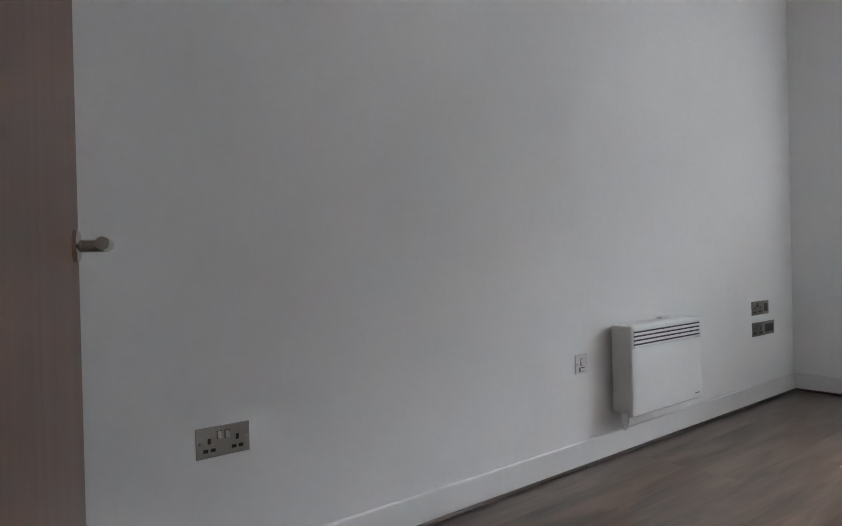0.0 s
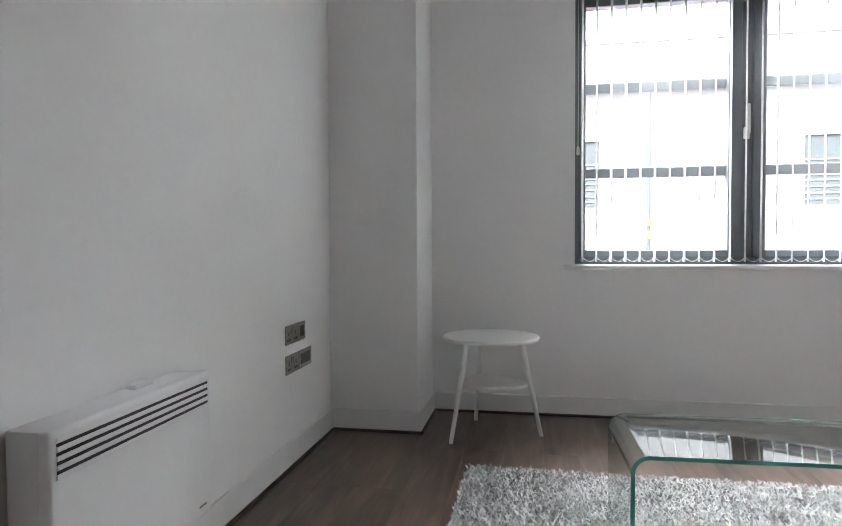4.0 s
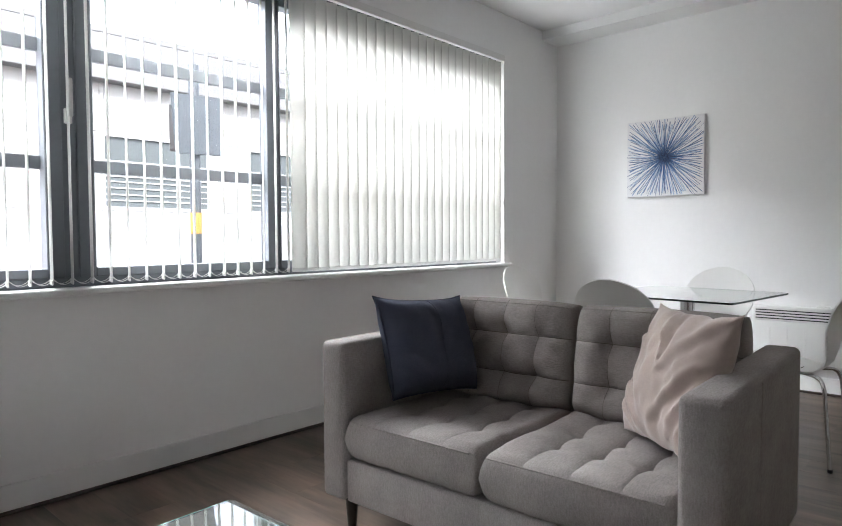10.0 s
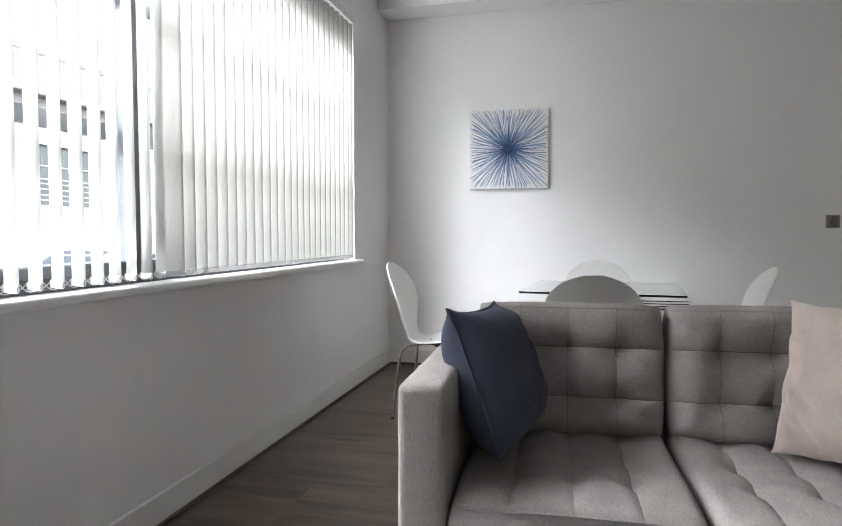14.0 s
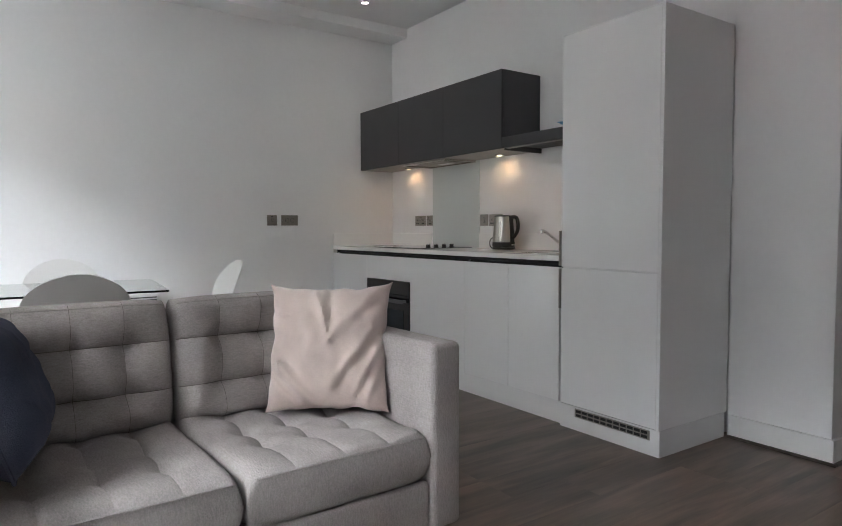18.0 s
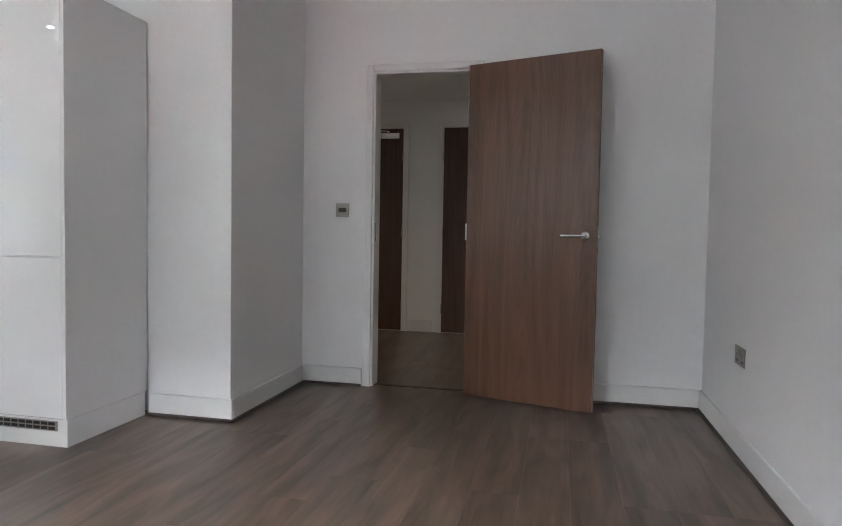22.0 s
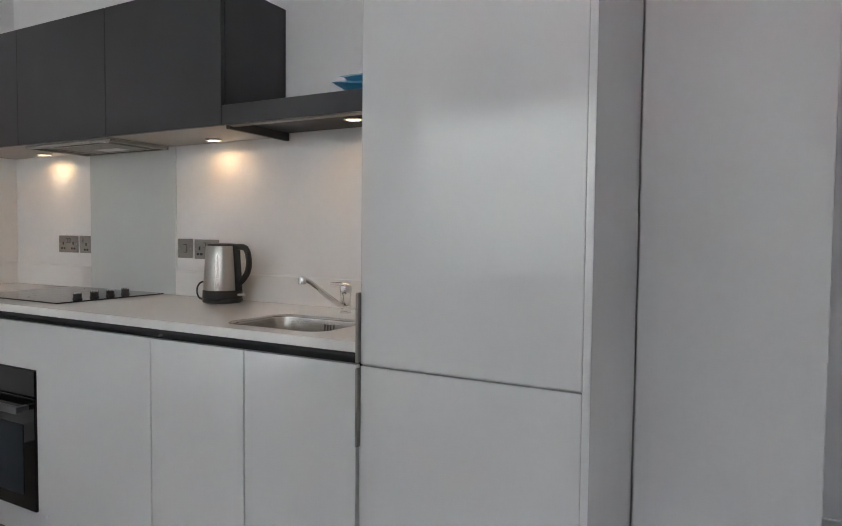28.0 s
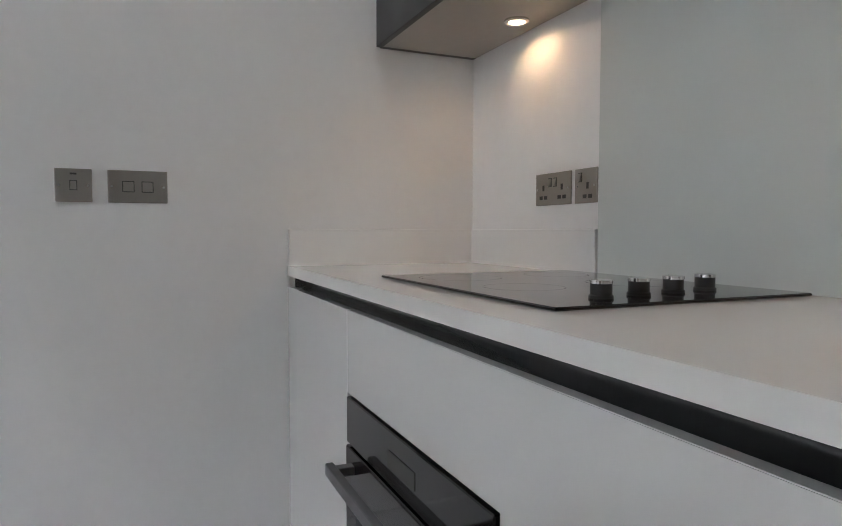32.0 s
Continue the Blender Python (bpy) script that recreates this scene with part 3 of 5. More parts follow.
setting("pavement", box(-60, 70, 5.61, 8.9, GZ, GZ + 0.11, 0.01), M_PAVE, "pale concrete pavement below the window")
setting("pavement_far", box(-60, 70, 15.2, 17.7, GZ, GZ + 0.11, 0.01), M_PAVE, "pale concrete pavement by the opposite building")
bld = root("office_building", pose(0, 18, GZ), "low pale clad office building with a grey fascia", "building")
part("wall", box(-30, 46, 0.06, 12, 0, 5.5), M_CLAD, bld)
part("fascia", box(-30, 46, -0.35, 0.05, 5.50, 6.55, 0.02), M_BAND, bld)
part("roof", box(-30, 46, -0.35, 12, 6.55, 6.70, 0.02), M_BAND, bld)
OPEN = ((-0.05, 2.76), (7.30, 10.12), (11.25, 13.95), (15.2, 18.0), (-8.4, -5.6))
cols = sorted({-30 + 2.2 * k for k in range(35)} | {v for o in OPEN for v in o})
rows_z = (0.0, 2.49, 4.34, 5.5)
for xa, xb in zip(cols, cols[1:]):
    for za, zb in zip(rows_z, rows_z[1:]):
        mid = (xa + xb) / 2
        if za == 2.49 and any(o[0] < mid < o[1] for o in OPEN):
            continue
        part("panel", box(xa + 0.004, xb - 0.004, 0, 0.059, za + 0.006, zb - 0.006), M_CLAD, bld)
for xa, xb in OPEN:
    w = part("window", box(xa + 0.09, xb - 0.09, 0.045, 0.058, 2.58, 4.25), M_FARGLASS, bld)
    part("window_frame", boxes([(xa, xb, -0.02, 0.07, 2.49, 2.58), (xa, xb, -0.02, 0.07, 4.25, 4.34), (xa, xa + 0.09, -0.02, 0.07, 2.58, 4.25), (xb - 0.09, xb, -0.02, 0.07, 2.58, 4.25), (xa + 1.9, xa + 1.96, -0.01, 0.07, 2.58, 4.25)]), M_SLATS, w)
    for z in (2.72, 2.86, 3.02, 3.17, 3.30, 3.66):
        part("louvre", box(xa + 0.1, xb - 0.1, 0.015, 0.044, z, z + 0.028), M_SLATS, w)

sig = root("traffic_signal", pose(4.02, 7.53, GZ + 0.11), "grey traffic signal post with an amber band", "traffic signal")
part("post", tube([(0, 0, 0), (0, 0, 3.18)], 0.046, 14), M_POST, sig, smooth=True)
part("amber_band", tube([(0, 0, 1.735), (0, 0, 1.915)], 0.0485, 14), M_YELLOW, sig, "amber reflective band", smooth=True)
part("backing_board", prism([(-0.25, 2.90), (0.23, 2.915), (0.20, 2.415), (-0.215, 2.40)], -0.085, -0.07, "Y", 0.006), M_POST, sig)
part("signal_head", boxes([(-0.12, 0.12, 0.05, 0.23, 2.455, 2.87)], 0.02, 2), M_BLACK, sig)
lp = root("lamp_post", pose(2.86, 12, GZ), "slim dark lamp post with an amber band", "lamp post")
part("pole", tube([(0, 0, 0), (0, 0, 2.6), (0.02, 0, 7.5)], 0.05, 10, [0.045, 0.030, 0.016]), M_POST, lp, smooth=True)
for z in (1.77, 1.98):
    part("amber_band", tube([(0, 0, z), (0, 0, z + 0.11)], 0.052, 10), M_YELLOW, lp, "amber band", smooth=True)
part("bracket", tube(smooth_path([(0.02, 0, 7.4), (0.3, 0, 7.75), (1.0, 0, 7.85)]), 0.02, 8), M_POST, lp, smooth=True)


def car(x, y, paint, label):
    c = root("car", pose(x, y, GZ), label, "car")
    side = smooth_path([(-2.05, 0, 0.35), (-2.08, 0, 0.75), (-1.85, 0, 0.98), (-1.15, 0, 1.10), (-0.45, 0, 1.46), (0.65, 0, 1.48), (1.45, 0, 1.12), (1.95, 0, 0.95), (2.08, 0, 0.6), (2.02, 0, 0.3)], 4)
    outline = [(p.x, p.z) for p in side] + [(1.6, 0.22), (-1.6, 0.22)]
    body = prism(outline, -0.86, 0.86, "Y", 0.06)
    for v in body.verts:
        if v.co.z > 1.0:
            v.co.y *= 1 - 0.45 * (v.co.z - 1.0)
    part("body", body, paint, c, smooth=True)
    for s in (-1, 1):
        part("side_window", prism([(-0.95, 1.08), (-0.4, 1.36), (0.6, 1.38), (1.2, 1.10)], s * 0.80 - 0.012, s * 0.80 + 0.012, "Y"), M_SHADE, c)
    part("windscreen", prism([(-1.12, 1.11), (-0.5, 1.44), (-0.52, 1.455), (-1.15, 1.125)], -0.62, 0.62, "Y"), M_SHADE, c)
    for wx in (-1.28, 1.28):
        for s in (-1, 1):
            wh = part("wheel", lathe([(0.22, -0.1), (0.31, -0.1), (0.33, -0.07), (0.33, 0.07), (0.31, 0.1), (0.22, 0.1)], 24, (0, 0, 0), "Y"), M_BLACK, c, smooth=True, at=pose(wx, s * 0.80, 0.33))
            part("rim", lathe([(0.05, -0.108), (0.21, -0.104), (0.21, 0.104), (0.05, 0.108)], 20, (0, 0, 0), "Y"), M_STEEL, wh, smooth=True)
    return c


M_RED = mat("red_car_paint", (0.45, 0.03, 0.03), 0.25, grain=0.02, coat=1.0)
M_SILVER = mat("silver_car_paint", (0.6, 0.6, 0.61), 0.3, metal=0.5, grain=0.02, coat=1.0)
car(1.85, 13.0, M_RED, "red hatchback car parked in the street")
car(12.3, 13.2, M_SILVER, "silver hatchback car parked in the street")


# ---------- kitchen ----------
M_GLOSS = mat("gloss_white_lacquer", (0.80, 0.795, 0.79), 0.015, grain=0.006, scale=6, coat=0.6)
M_GLOSS.node_tree.nodes["Principled BSDF"].inputs["Coat Roughness"].default_value = 0.012
M_QUARTZ = mat("white_worktop", (0.88, 0.865, 0.845), 0.13, bump=0.006, bscale=320)
M_ANTH = mat("anthracite_laminate", (0.050, 0.049, 0.052), 0.42, grain=0.06, scale=70)
M_CHAN = mat("dark_handle_channel", (0.038, 0.038, 0.042), 0.24, grain=0.05, scale=70)
M_UNDER = mat("grey_underside", (0.38, 0.36, 0.33), 0.45, grain=0.04, scale=40)
M_OVEN = mat("black_oven_glass", (0.012, 0.012, 0.013), 0.06, grain=0.03, scale=30)
M_HOB = mat("black_hob_glass", (0.015, 0.015, 0.016), 0.05, grain=0.03, scale=30)
M_ZONE = mat("faint_zone_print", (0.017, 0.017, 0.018), 0.08, grain=0.05, scale=60)
M_SPLASH = mat("pale_green_glass", (0.70, 0.735, 0.715), 0.08, grain=0.01, scale=4, coat=0.5)
M_WARM = glow("warm_lamp_face", (1.0, 0.72, 0.42), 0.9)
M_COOL = glow("downlight_face", (1.0, 0.95, 0.88), 6.0)
M_BLUE = mat("blue_plastic_bag", (0.06, 0.28, 0.48), 0.36, grain=0.12, scale=30, bump=0.5, bscale=25)

CT = 0.928                      # worktop surface
FYK = 1.516                     # cabinet fronts
SEAMS = (6.325, 5.716, 4.437, 4.023, 3.612, 2.992)
CZ0, CZ1 = 0.132, 0.866


def base_unit(name, x0, x1, label, doors, category="cabinet"):
    u = root(name, pose(x0, 0, 0), label, category, "fitted base units")
    w = x1 - x0
    part("carcass", box(0.002, w - 0.002, YK + 0.004, FYK - 0.021, 0.13, 0.855), M_GLOSS, u)
    for d in doors:
        part("door", d, M_GLOSS, u)
    return u


base_unit("base_cabinet", SEAMS[1], SEAMS[0], "gloss white handleless base cabinet in the corner", [box(0.0015, 0.607, FYK - 0.02, FYK, CZ0, CZ1, 0.0015, 1)])
base_unit("base_cabinet", SEAMS[3], SEAMS[2], "gloss white handleless base cabinet under the worktop", [box(0.0015, SEAMS[2] - SEAMS[3] - 0.0015, FYK - 0.02, FYK, CZ0, CZ1, 0.0015, 1)])
base_unit("base_cabinet", SEAMS[4], SEAMS[3], "gloss white handleless base cabinet below the sink", [box(0.006, SEAMS[3] - SEAMS[4] - 0.0015, FYK - 0.02, FYK, CZ0, CZ1, 0.0015, 1)])
OX0, OZ1 = 5.082, 0.683
front = prism([(0.0015, CZ0), (OX0 - SEAMS[2] - 0.002, CZ0), (OX0 - SEAMS[2] - 0.002, OZ1 + 0.003), (SEAMS[1] - SEAMS[2] - 0.0015, OZ1 + 0.003), (SEAMS[1] - SEAMS[2] - 0.0015, CZ1), (0.0015, CZ1)], FYK - 0.02, FYK, "Y", 0.0012)
u = root("oven_housing", pose(SEAMS[2], 0, 0), "gloss white base unit around the built-in oven", "cabinet", "fitted base units")
part("door", front, M_GLOSS, u)
part("carcass", boxes([(0.002, OX0 - SEAMS[2] - 0.004, YK + 0.004, FYK - 0.021, 0.13, 0.855), (OX0 - SEAMS[2], SEAMS[1] - SEAMS[2] - 0.002, YK + 0.004, FYK - 0.021, OZ1 + 0.004, 0.855), (OX0 - SEAMS[2], SEAMS[1] - SEAMS[2] - 0.002, YK + 0.004, FYK - 0.03, 0.10, 0.128)]), M_GLOSS, u)

ov = root("built_in_oven", pose(OX0 + 0.315, FYK, 0.13), "black glass built-in electric oven with a bar handle", "oven")
part("body", box(-0.305, 0.305, -0.52, -0.022, 0.003, OZ1 - 0.135), M_BLACK, ov)
part("control_panel", box(-0.311, 0.311, -0.02, 0.004, 0.452, OZ1 - 0.132, 0.002, 1), M_OVEN, ov)
part("display", box(-0.06, 0.06, 0.004, 0.0055, 0.485, 0.515), M_DARKPLATE, ov)
od = part("oven_door", box(-0.311, 0.311, -0.02, 0.006, 0.004, 0.446, 0.002, 1), M_OVEN, ov)
part("viewing_window", box(-0.235, 0.235, 0.006, 0.0085, 0.06, 0.335, 0.001, 1), M_SHADE, od, "dark viewing glass")
hd = boxes([(-0.285, 0.285, 0.042, 0.060, 0.395, 0.422)], 0.003, 2)
add_box(hd, -0.275, -0.250, 0.005, 0.044, 0.399, 0.418, 0.002)
add_box(hd, 0.250, 0.275, 0.005, 0.044, 0.399, 0.418, 0.002)
part("handle", hd, mat("grey_metal_bar", (0.16, 0.16, 0.165), 0.35, metal=0.6, grain=0.04, scale=60), od, "grey metal bar handle")
part("badge", box(-0.02, 0.02, 0.006, 0.0075, 0.02, 0.032), M_PLATE, od)

tagged(part("plinth", box(SEAMS[4], XE - 0.002, 1.462, 1.480, 0.0, 0.129), M_GLOSS), "gloss white kick board under the base units", "plinth")
arc = [(1.484 - 0.020 * math.sin(math.pi * k / 12) + 0.014 * (k / 12), 0.8985 - 0.0385 * k / 12) for k in range(13)]
ch = part("handle_channel", prism([(1.458, 0.8985)] + arc + [(1.458, 0.860)], SEAMS[4] + 0.004, 6.255, "X"), M_CHAN, smooth=True)
tagged(ch, "dark recessed handle channel under the worktop edge", "handle rail")
part("end_cap", box(6.256, XE - 0.002, 1.462, 1.510, 0.869, 0.8985, 0.001, 1), M_STEEL, ch, "steel end cap")

# worktop with a cut-out for the sink
SX0, SX1, SY0, SY1 = 3.790, 4.186, 1.158, 1.450
wt = bmesh.new()
ring = rounded(SX0, SX1, SY0, SY1, 0.065, 6)
WF, WB, WT = 1.516, YK + 0.002, 0.029          # worktop front, back and thickness
BX0, BX1 = SEAMS[4] + 0.003, 4.36              # the stretch of worktop that holds the sink
outer = [(BX0, WB), (BX1, WB), (BX1, WF), (BX0, WF)]


def nearest_outer(p):
    """The point of the worktop's rim in the same direction from the sink's middle."""
    cx, cy = (SX0 + SX1) / 2, (SY0 + SY1) / 2
    dx, dy = p[0] - cx, p[1] - cy
    best = 1e9
    for lim, d, c in ((outer[0][0], dx, cx), (outer[1][0], dx, cx), (outer[0][1], dy, cy), (outer[2][1], dy, cy)):
        if abs(d) > 1e-9 and (lim - c) / d > 0:
            best = min(best, (lim - c) / d)
    return (cx + dx * best, cy + dy * best)


rim = [nearest_outer(p) for p in ring]
for corner in outer:
    k = min(range(len(rim)), key=lambda i: (rim[i][0] - corner[0]) ** 2 + (rim[i][1] - corner[1]) ** 2)
    rim[k] = corner
loops = []
for pts, z in ((ring, CT), (rim, CT), (rim, CT - WT), (ring, CT - WT)):
    loops.append([wt.verts.new((*p, z)) for p in pts])
for a, b in zip(loops, loops[1:] + loops[:1]):
    for k in range(len(ring)):
        q = (a[k], a[(k + 1) % len(ring)], b[(k + 1) % len(ring)], b[k])
        if len({tuple(v.co) for v in q}) == 4:
            wt.faces.new(q)
add_box(wt, BX1, XE - 0.002, WB, WF, CT - WT, CT)
bmesh.ops.remove_doubles(wt, verts=wt.verts[:], dist=0.0004)
tagged(part("worktop", wt, M_QUARTZ), "thin white stone-effect kitchen worktop", "worktop")
up = boxes([(SEAMS[4] + 0.004, 5.045, YK + 0.002, YK + 0.014, CT - 0.002, CT + 0.112), (5.672, XE - 0.016, YK + 0.002, YK + 0.014, CT - 0.002, CT + 0.112), (XE - 0.014, XE - 0.002, YK + 0.002, 1.513, CT - 0.002, CT + 0.112)], 0.002)
tagged(part("upstand", up, mat("white_upstand", (0.875, 0.87, 0.862), 0.35, bump=0.01, bscale=200)), "low white upstand along the back of the worktop", "upstand")
tagged(part("glass_splashback", box(5.048, 5.669, YK + 0.001, YK + 0.009, CT - 0.002, 1.612, 0.0015, 1), M_SPLASH), "pale green glass splashback behind the hob", "splashback")

# sink and tap
sk = bmesh.new()
lay_ = []
for inset, z, r in ((-0.0025, CT + 0.0004, 0.067), (-0.001, CT + 0.0010, 0.066), (0.003, CT + 0.0006, 0.063), (0.0055, CT - 0.005, 0.061), (0.0135, CT - 0.006, 0.056), (0.0145, CT - 0.012, 0.055), (0.021, CT - 0.13, 0.050), (0.05, CT - 0.16, 0.04), (0.13, CT - 0.166, 0.015)):
    lay_.append([sk.verts.new((*p, z)) for p in rounded(SX0 + inset, SX1 - inset, SY0 + inset, SY1 - inset, r, 6)])
for a, b in zip(lay_, lay_[1:]):
    for k in range(len(a)):
        sk.faces.new((a[k], a[(k + 1) % len(a)], b[(k + 1) % len(a)], b[k]))
sk.faces.new(lay_[-1])
sink = root("kitchen_sink", pose(0, 0, 0), "small stainless steel sink bowl set in the worktop", "sink")
sink.matrix_world = pose((SX0 + SX1) / 2, (SY0 + SY1) / 2, CT)
bmesh.ops.translate(sk, verts=sk.verts[:], vec=(-(SX0 + SX1) / 2, -(SY0 + SY1) / 2, -CT))
part("bowl", sk, M_STEEL, sink, smooth=True)
part("drain", lathe([(0.03, -0.166), (0.045, -0.162), (0.045, -0.158), (0.02, -0.160)], 20), M_CHROME, sink, smooth=True)
part("overflow", boxes([(-0.049 + 0.0125 * k, -0.0425 + 0.0125 * k, -0.137, -0.1290, -0.052, -0.022) for k in range(4)], 0.0015), M_BLACK, sink, "dark overflow slots")

tap = root("mixer_tap", pose(4.002, 1.019, CT), "chrome single-lever kitchen mixer tap", "tap")
part("body", lathe([(0.0215, 0.0), (0.0215, 0.006), (0.0195, 0.008), (0.0195, 0.026), (0.0203, 0.027), (0.0203, 0.028), (0.0188, 0.029), (0.0188, 0.060), (0.0205, 0.063), (0.0215, 0.078), (0.0225, 0.092), (0.021, 0.100), (0.012, 0.105), (0.001, 0.106)], 28), M_CHROME, tap, smooth=True)
sp = tube(smooth_path([(0.002, 0.012, 0.022), (0.012, 0.058, 0.050), (0.024, 0.115, 0.088), (0.033, 0.160, 0.119), (0.038, 0.184, 0.131), (0.040, 0.198, 0.1335)], 4), 0.0085, 14, [0.0095] * 9 + [0.0088] * 12)
part("spout", sp, M_CHROME, tap, smooth=True)
part("aerator", lathe([(0.004, 0.1435), (0.0115, 0.1415), (0.0135, 0.136), (0.0135, 0.127), (0.0125, 0.126), (0.0125, 0.118), (0.0105, 0.117), (0.0085, 0.121), (0.001, 0.121)], 20, (0.0405, 0.1985, 0.0)), M_CHROME, tap, smooth=True)
lv = tube(smooth_path([(-0.012, -0.004, 0.099), (0.016, 0.010, 0.105), (0.034, 0.026, 0.107), (0.044, 0.036, 0.1075)], 4), 0.009, 12, [0.010] * 5 + [0.009, 0.008, 0.0072, 0.0062, 0.0055, 0.005, 0.0045, 0.0035])
part("lever", lv, M_CHROME, tap, smooth=True)

# hob
hob = root("ceramic_hob", pose(5.438, 1.163, CT), "black ceramic glass hob with four control knobs", "hob")
part("glass_top", box(-0.332, 0.332, -0.255, 0.255, 0.0005, 0.006, 0.002, 1), M_HOB, hob)
for cx, cy, r in ((0.20, 0.12, 0.09), (0.20, -0.13, 0.075), (-0.05, -0.13, 0.09), (-0.05, 0.12, 0.075)):
    z = bmesh.new()
    n = 40
    a = [[z.verts.new((cx + rr * math.cos(2 * math.pi * k / n), cy + rr * math.sin(2 * math.pi * k / n), 0.0063)) for k in range(n)] for rr in (r, r - 0.002)]
    for k in range(n):
        z.faces.new((a[0][k], a[0][(k + 1) % n], a[1][(k + 1) % n], a[1][k]))
    part("cooking_zone", z, M_ZONE, hob, "thin grey zone ring")
for k in range(4):
    kb = part("knob", lathe([(0.0185, 0.006), (0.0185, 0.010), (0.0165, 0.012), (0.0165, 0.031), (0.0155, 0.033)], 20), M_BLACK, hob, smooth=True, at=pose(-0.262 + 0.012 * k, 0.122 - 0.084 * k, 0.0))
    part("knob_ring", lathe([(0.0171, 0.0285), (0.0171, 0.0335), (0.0140, 0.0345)], 20), M_CHROME, kb, "chrome knob cap", smooth=True)

# tall unit
tu = root("tall_cabinet", pose(SEAMS[5], 0, 0), "gloss white full-height cabinet with two flush doors", "cabinet")
TW = SEAMS[4] - SEAMS[5]
part("side_panel", box(0.0, 0.018, YP + 0.0003, FYK + 0.001, 0.128, 2.09, 0.0012, 1), M_GLOSS, tu)
part("side_panel", box(TW - 0.018, TW, YK + 0.004, FYK - 0.022, 0.128, 2.09, 0.0012, 1), M_GLOSS, tu)
part("top_panel", box(0.018, TW - 0.018, YP + 0.002, FYK - 0.022, 2.07, 2.089), M_GLOSS, tu)
part("carcass", box(0.019, TW - 0.019, YP + 0.002, FYK - 0.023, 0.13, 2.068), M_GLOSS, tu)
for z0, z1, hz0, hz1 in ((0.132, 0.864, 0.645, 0.858), (0.8695, 2.089, 0.874, 1.062)):
    d = part("door", box(0.019, TW - 0.008, FYK - 0.02, FYK, z0, z1, 0.0018, 1), M_GLOSS, tu)
    part("edge_pull", box(TW - 0.007, TW + 0.001, FYK - 0.020, FYK + 0.012, hz0, hz1, 0.001, 1), M_PLATE, d, "slim steel edge pull")
part("plinth", box(0.001, TW, YP + 0.020, FYK - 0.008, 0.0, 0.127, 0.001, 1), M_GLOSS, tu)
gr = box(0.052, 0.512, FYK - 0.0078, FYK - 0.003, 0.072, 0.118, 0.001, 1)
vg = part("vent_grille", gr, M_PLATE, tu, "steel ventilation grille")
slots = []
for r in range(2):
    for k in range(11):
        x = 0.064 + k * 0.0405
        slots.append((x, x + 0.034, FYK - 0.0032, FYK - 0.0022, 0.078 + r * 0.021, 0.092 + r * 0.021))
for s_ in slots:
    part("slot", box(*s_), M_BLACK, vg)

# wall units
UX = (6.31, 5.672, 5.050, 4.400)
UZ0, UZ1, UY = 1.612, 2.128, 1.236
for k, (xb, xa) in enumerate(zip(UX, UX[1:])):
    c = root("wall_cabinet", pose(xa, YK, UZ0), "matt anthracite wall cabinet with a flush door", "cabinet", "wall cabinets over the worktop")
    w = xb - xa
    part("body", box(0.001, w - 0.001, 0.002, UY - YK - 0.021, 0.006, UZ1 - UZ0, 0.001, 1), M_ANTH, c)
    part("underside", box(0.002, w - 0.002, 0.004, UY - YK - 0.023, 0.0, 0.0055), M_UNDER, c, "pale grey underside panel")
    part("door", box(0.0015, w - 0.0015, UY - YK - 0.019, UY - YK, -0.004, UZ1 - UZ0, 0.0015, 1), M_ANTH, c)
tagged(part("filler_strip", box(6.3105, XE - 0.001, YK + 0.002, UY - 0.02, UZ0, UZ1), M_ANTH), "anthracite filler strip beside the wall cabinet", "filler")

hood = root("cooker_hood", pose(5.361, YK, UZ0), "grey slide-out cooker hood under the wall cabinet", "cooker hood")
part("housing", box(-0.298, 0.298, 0.03, 0.33, -0.008, -0.002, 0.002, 1), M_UNDER, hood)
part("trim_frame", boxes([(-0.300, 0.300, 0.318, 0.332, -0.020, -0.0085), (-0.300, 0.300, 0.028, 0.040, -0.020, -0.0085), (-0.300, -0.284, 0.0405, 0.3175, -0.020, -0.0085), (0.284, 0.300, 0.0405, 0.3175, -0.020, -0.0085)], 0.002), M_STEEL, hood, "satin silver trim")
part("inner_frame", boxes([(-0.215, 0.215, 0.268, 0.276, -0.017, -0.0085), (-0.215, 0.215, 0.062, 0.070, -0.017, -0.0085), (-0.215, -0.207, 0.0705, 0.2675, -0.017, -0.0085), (0.207, 0.215, 0.0705, 0.2675, -0.017, -0.0085)], 0.0015), M_STEEL, hood, "satin silver trim")
flt = part("grease_filter", box(-0.206, 0.206, 0.071, 0.267, -0.013, -0.0085, 0.001, 1), M_PLATE, hood)
for k in range(18):
    part("rib", box(-0.202, 0.202, 0.076 + 0.0105 * k, 0.079 + 0.0105 * k, -0.0142, -0.0132), M_UNDER, flt)
part("notice", box(-0.10, 0.06, 0.085, 0.150, -0.0152, -0.0145), M_TRIM, flt, "white paper notice")
for s in (-1, 1):
    part("light_cover", box(s * 0.215 - 0.055, s * 0.215 + 0.055, 0.283, 0.312, -0.014, -0.0085, 0.003, 2), M_TRIM, hood, "white light cover")

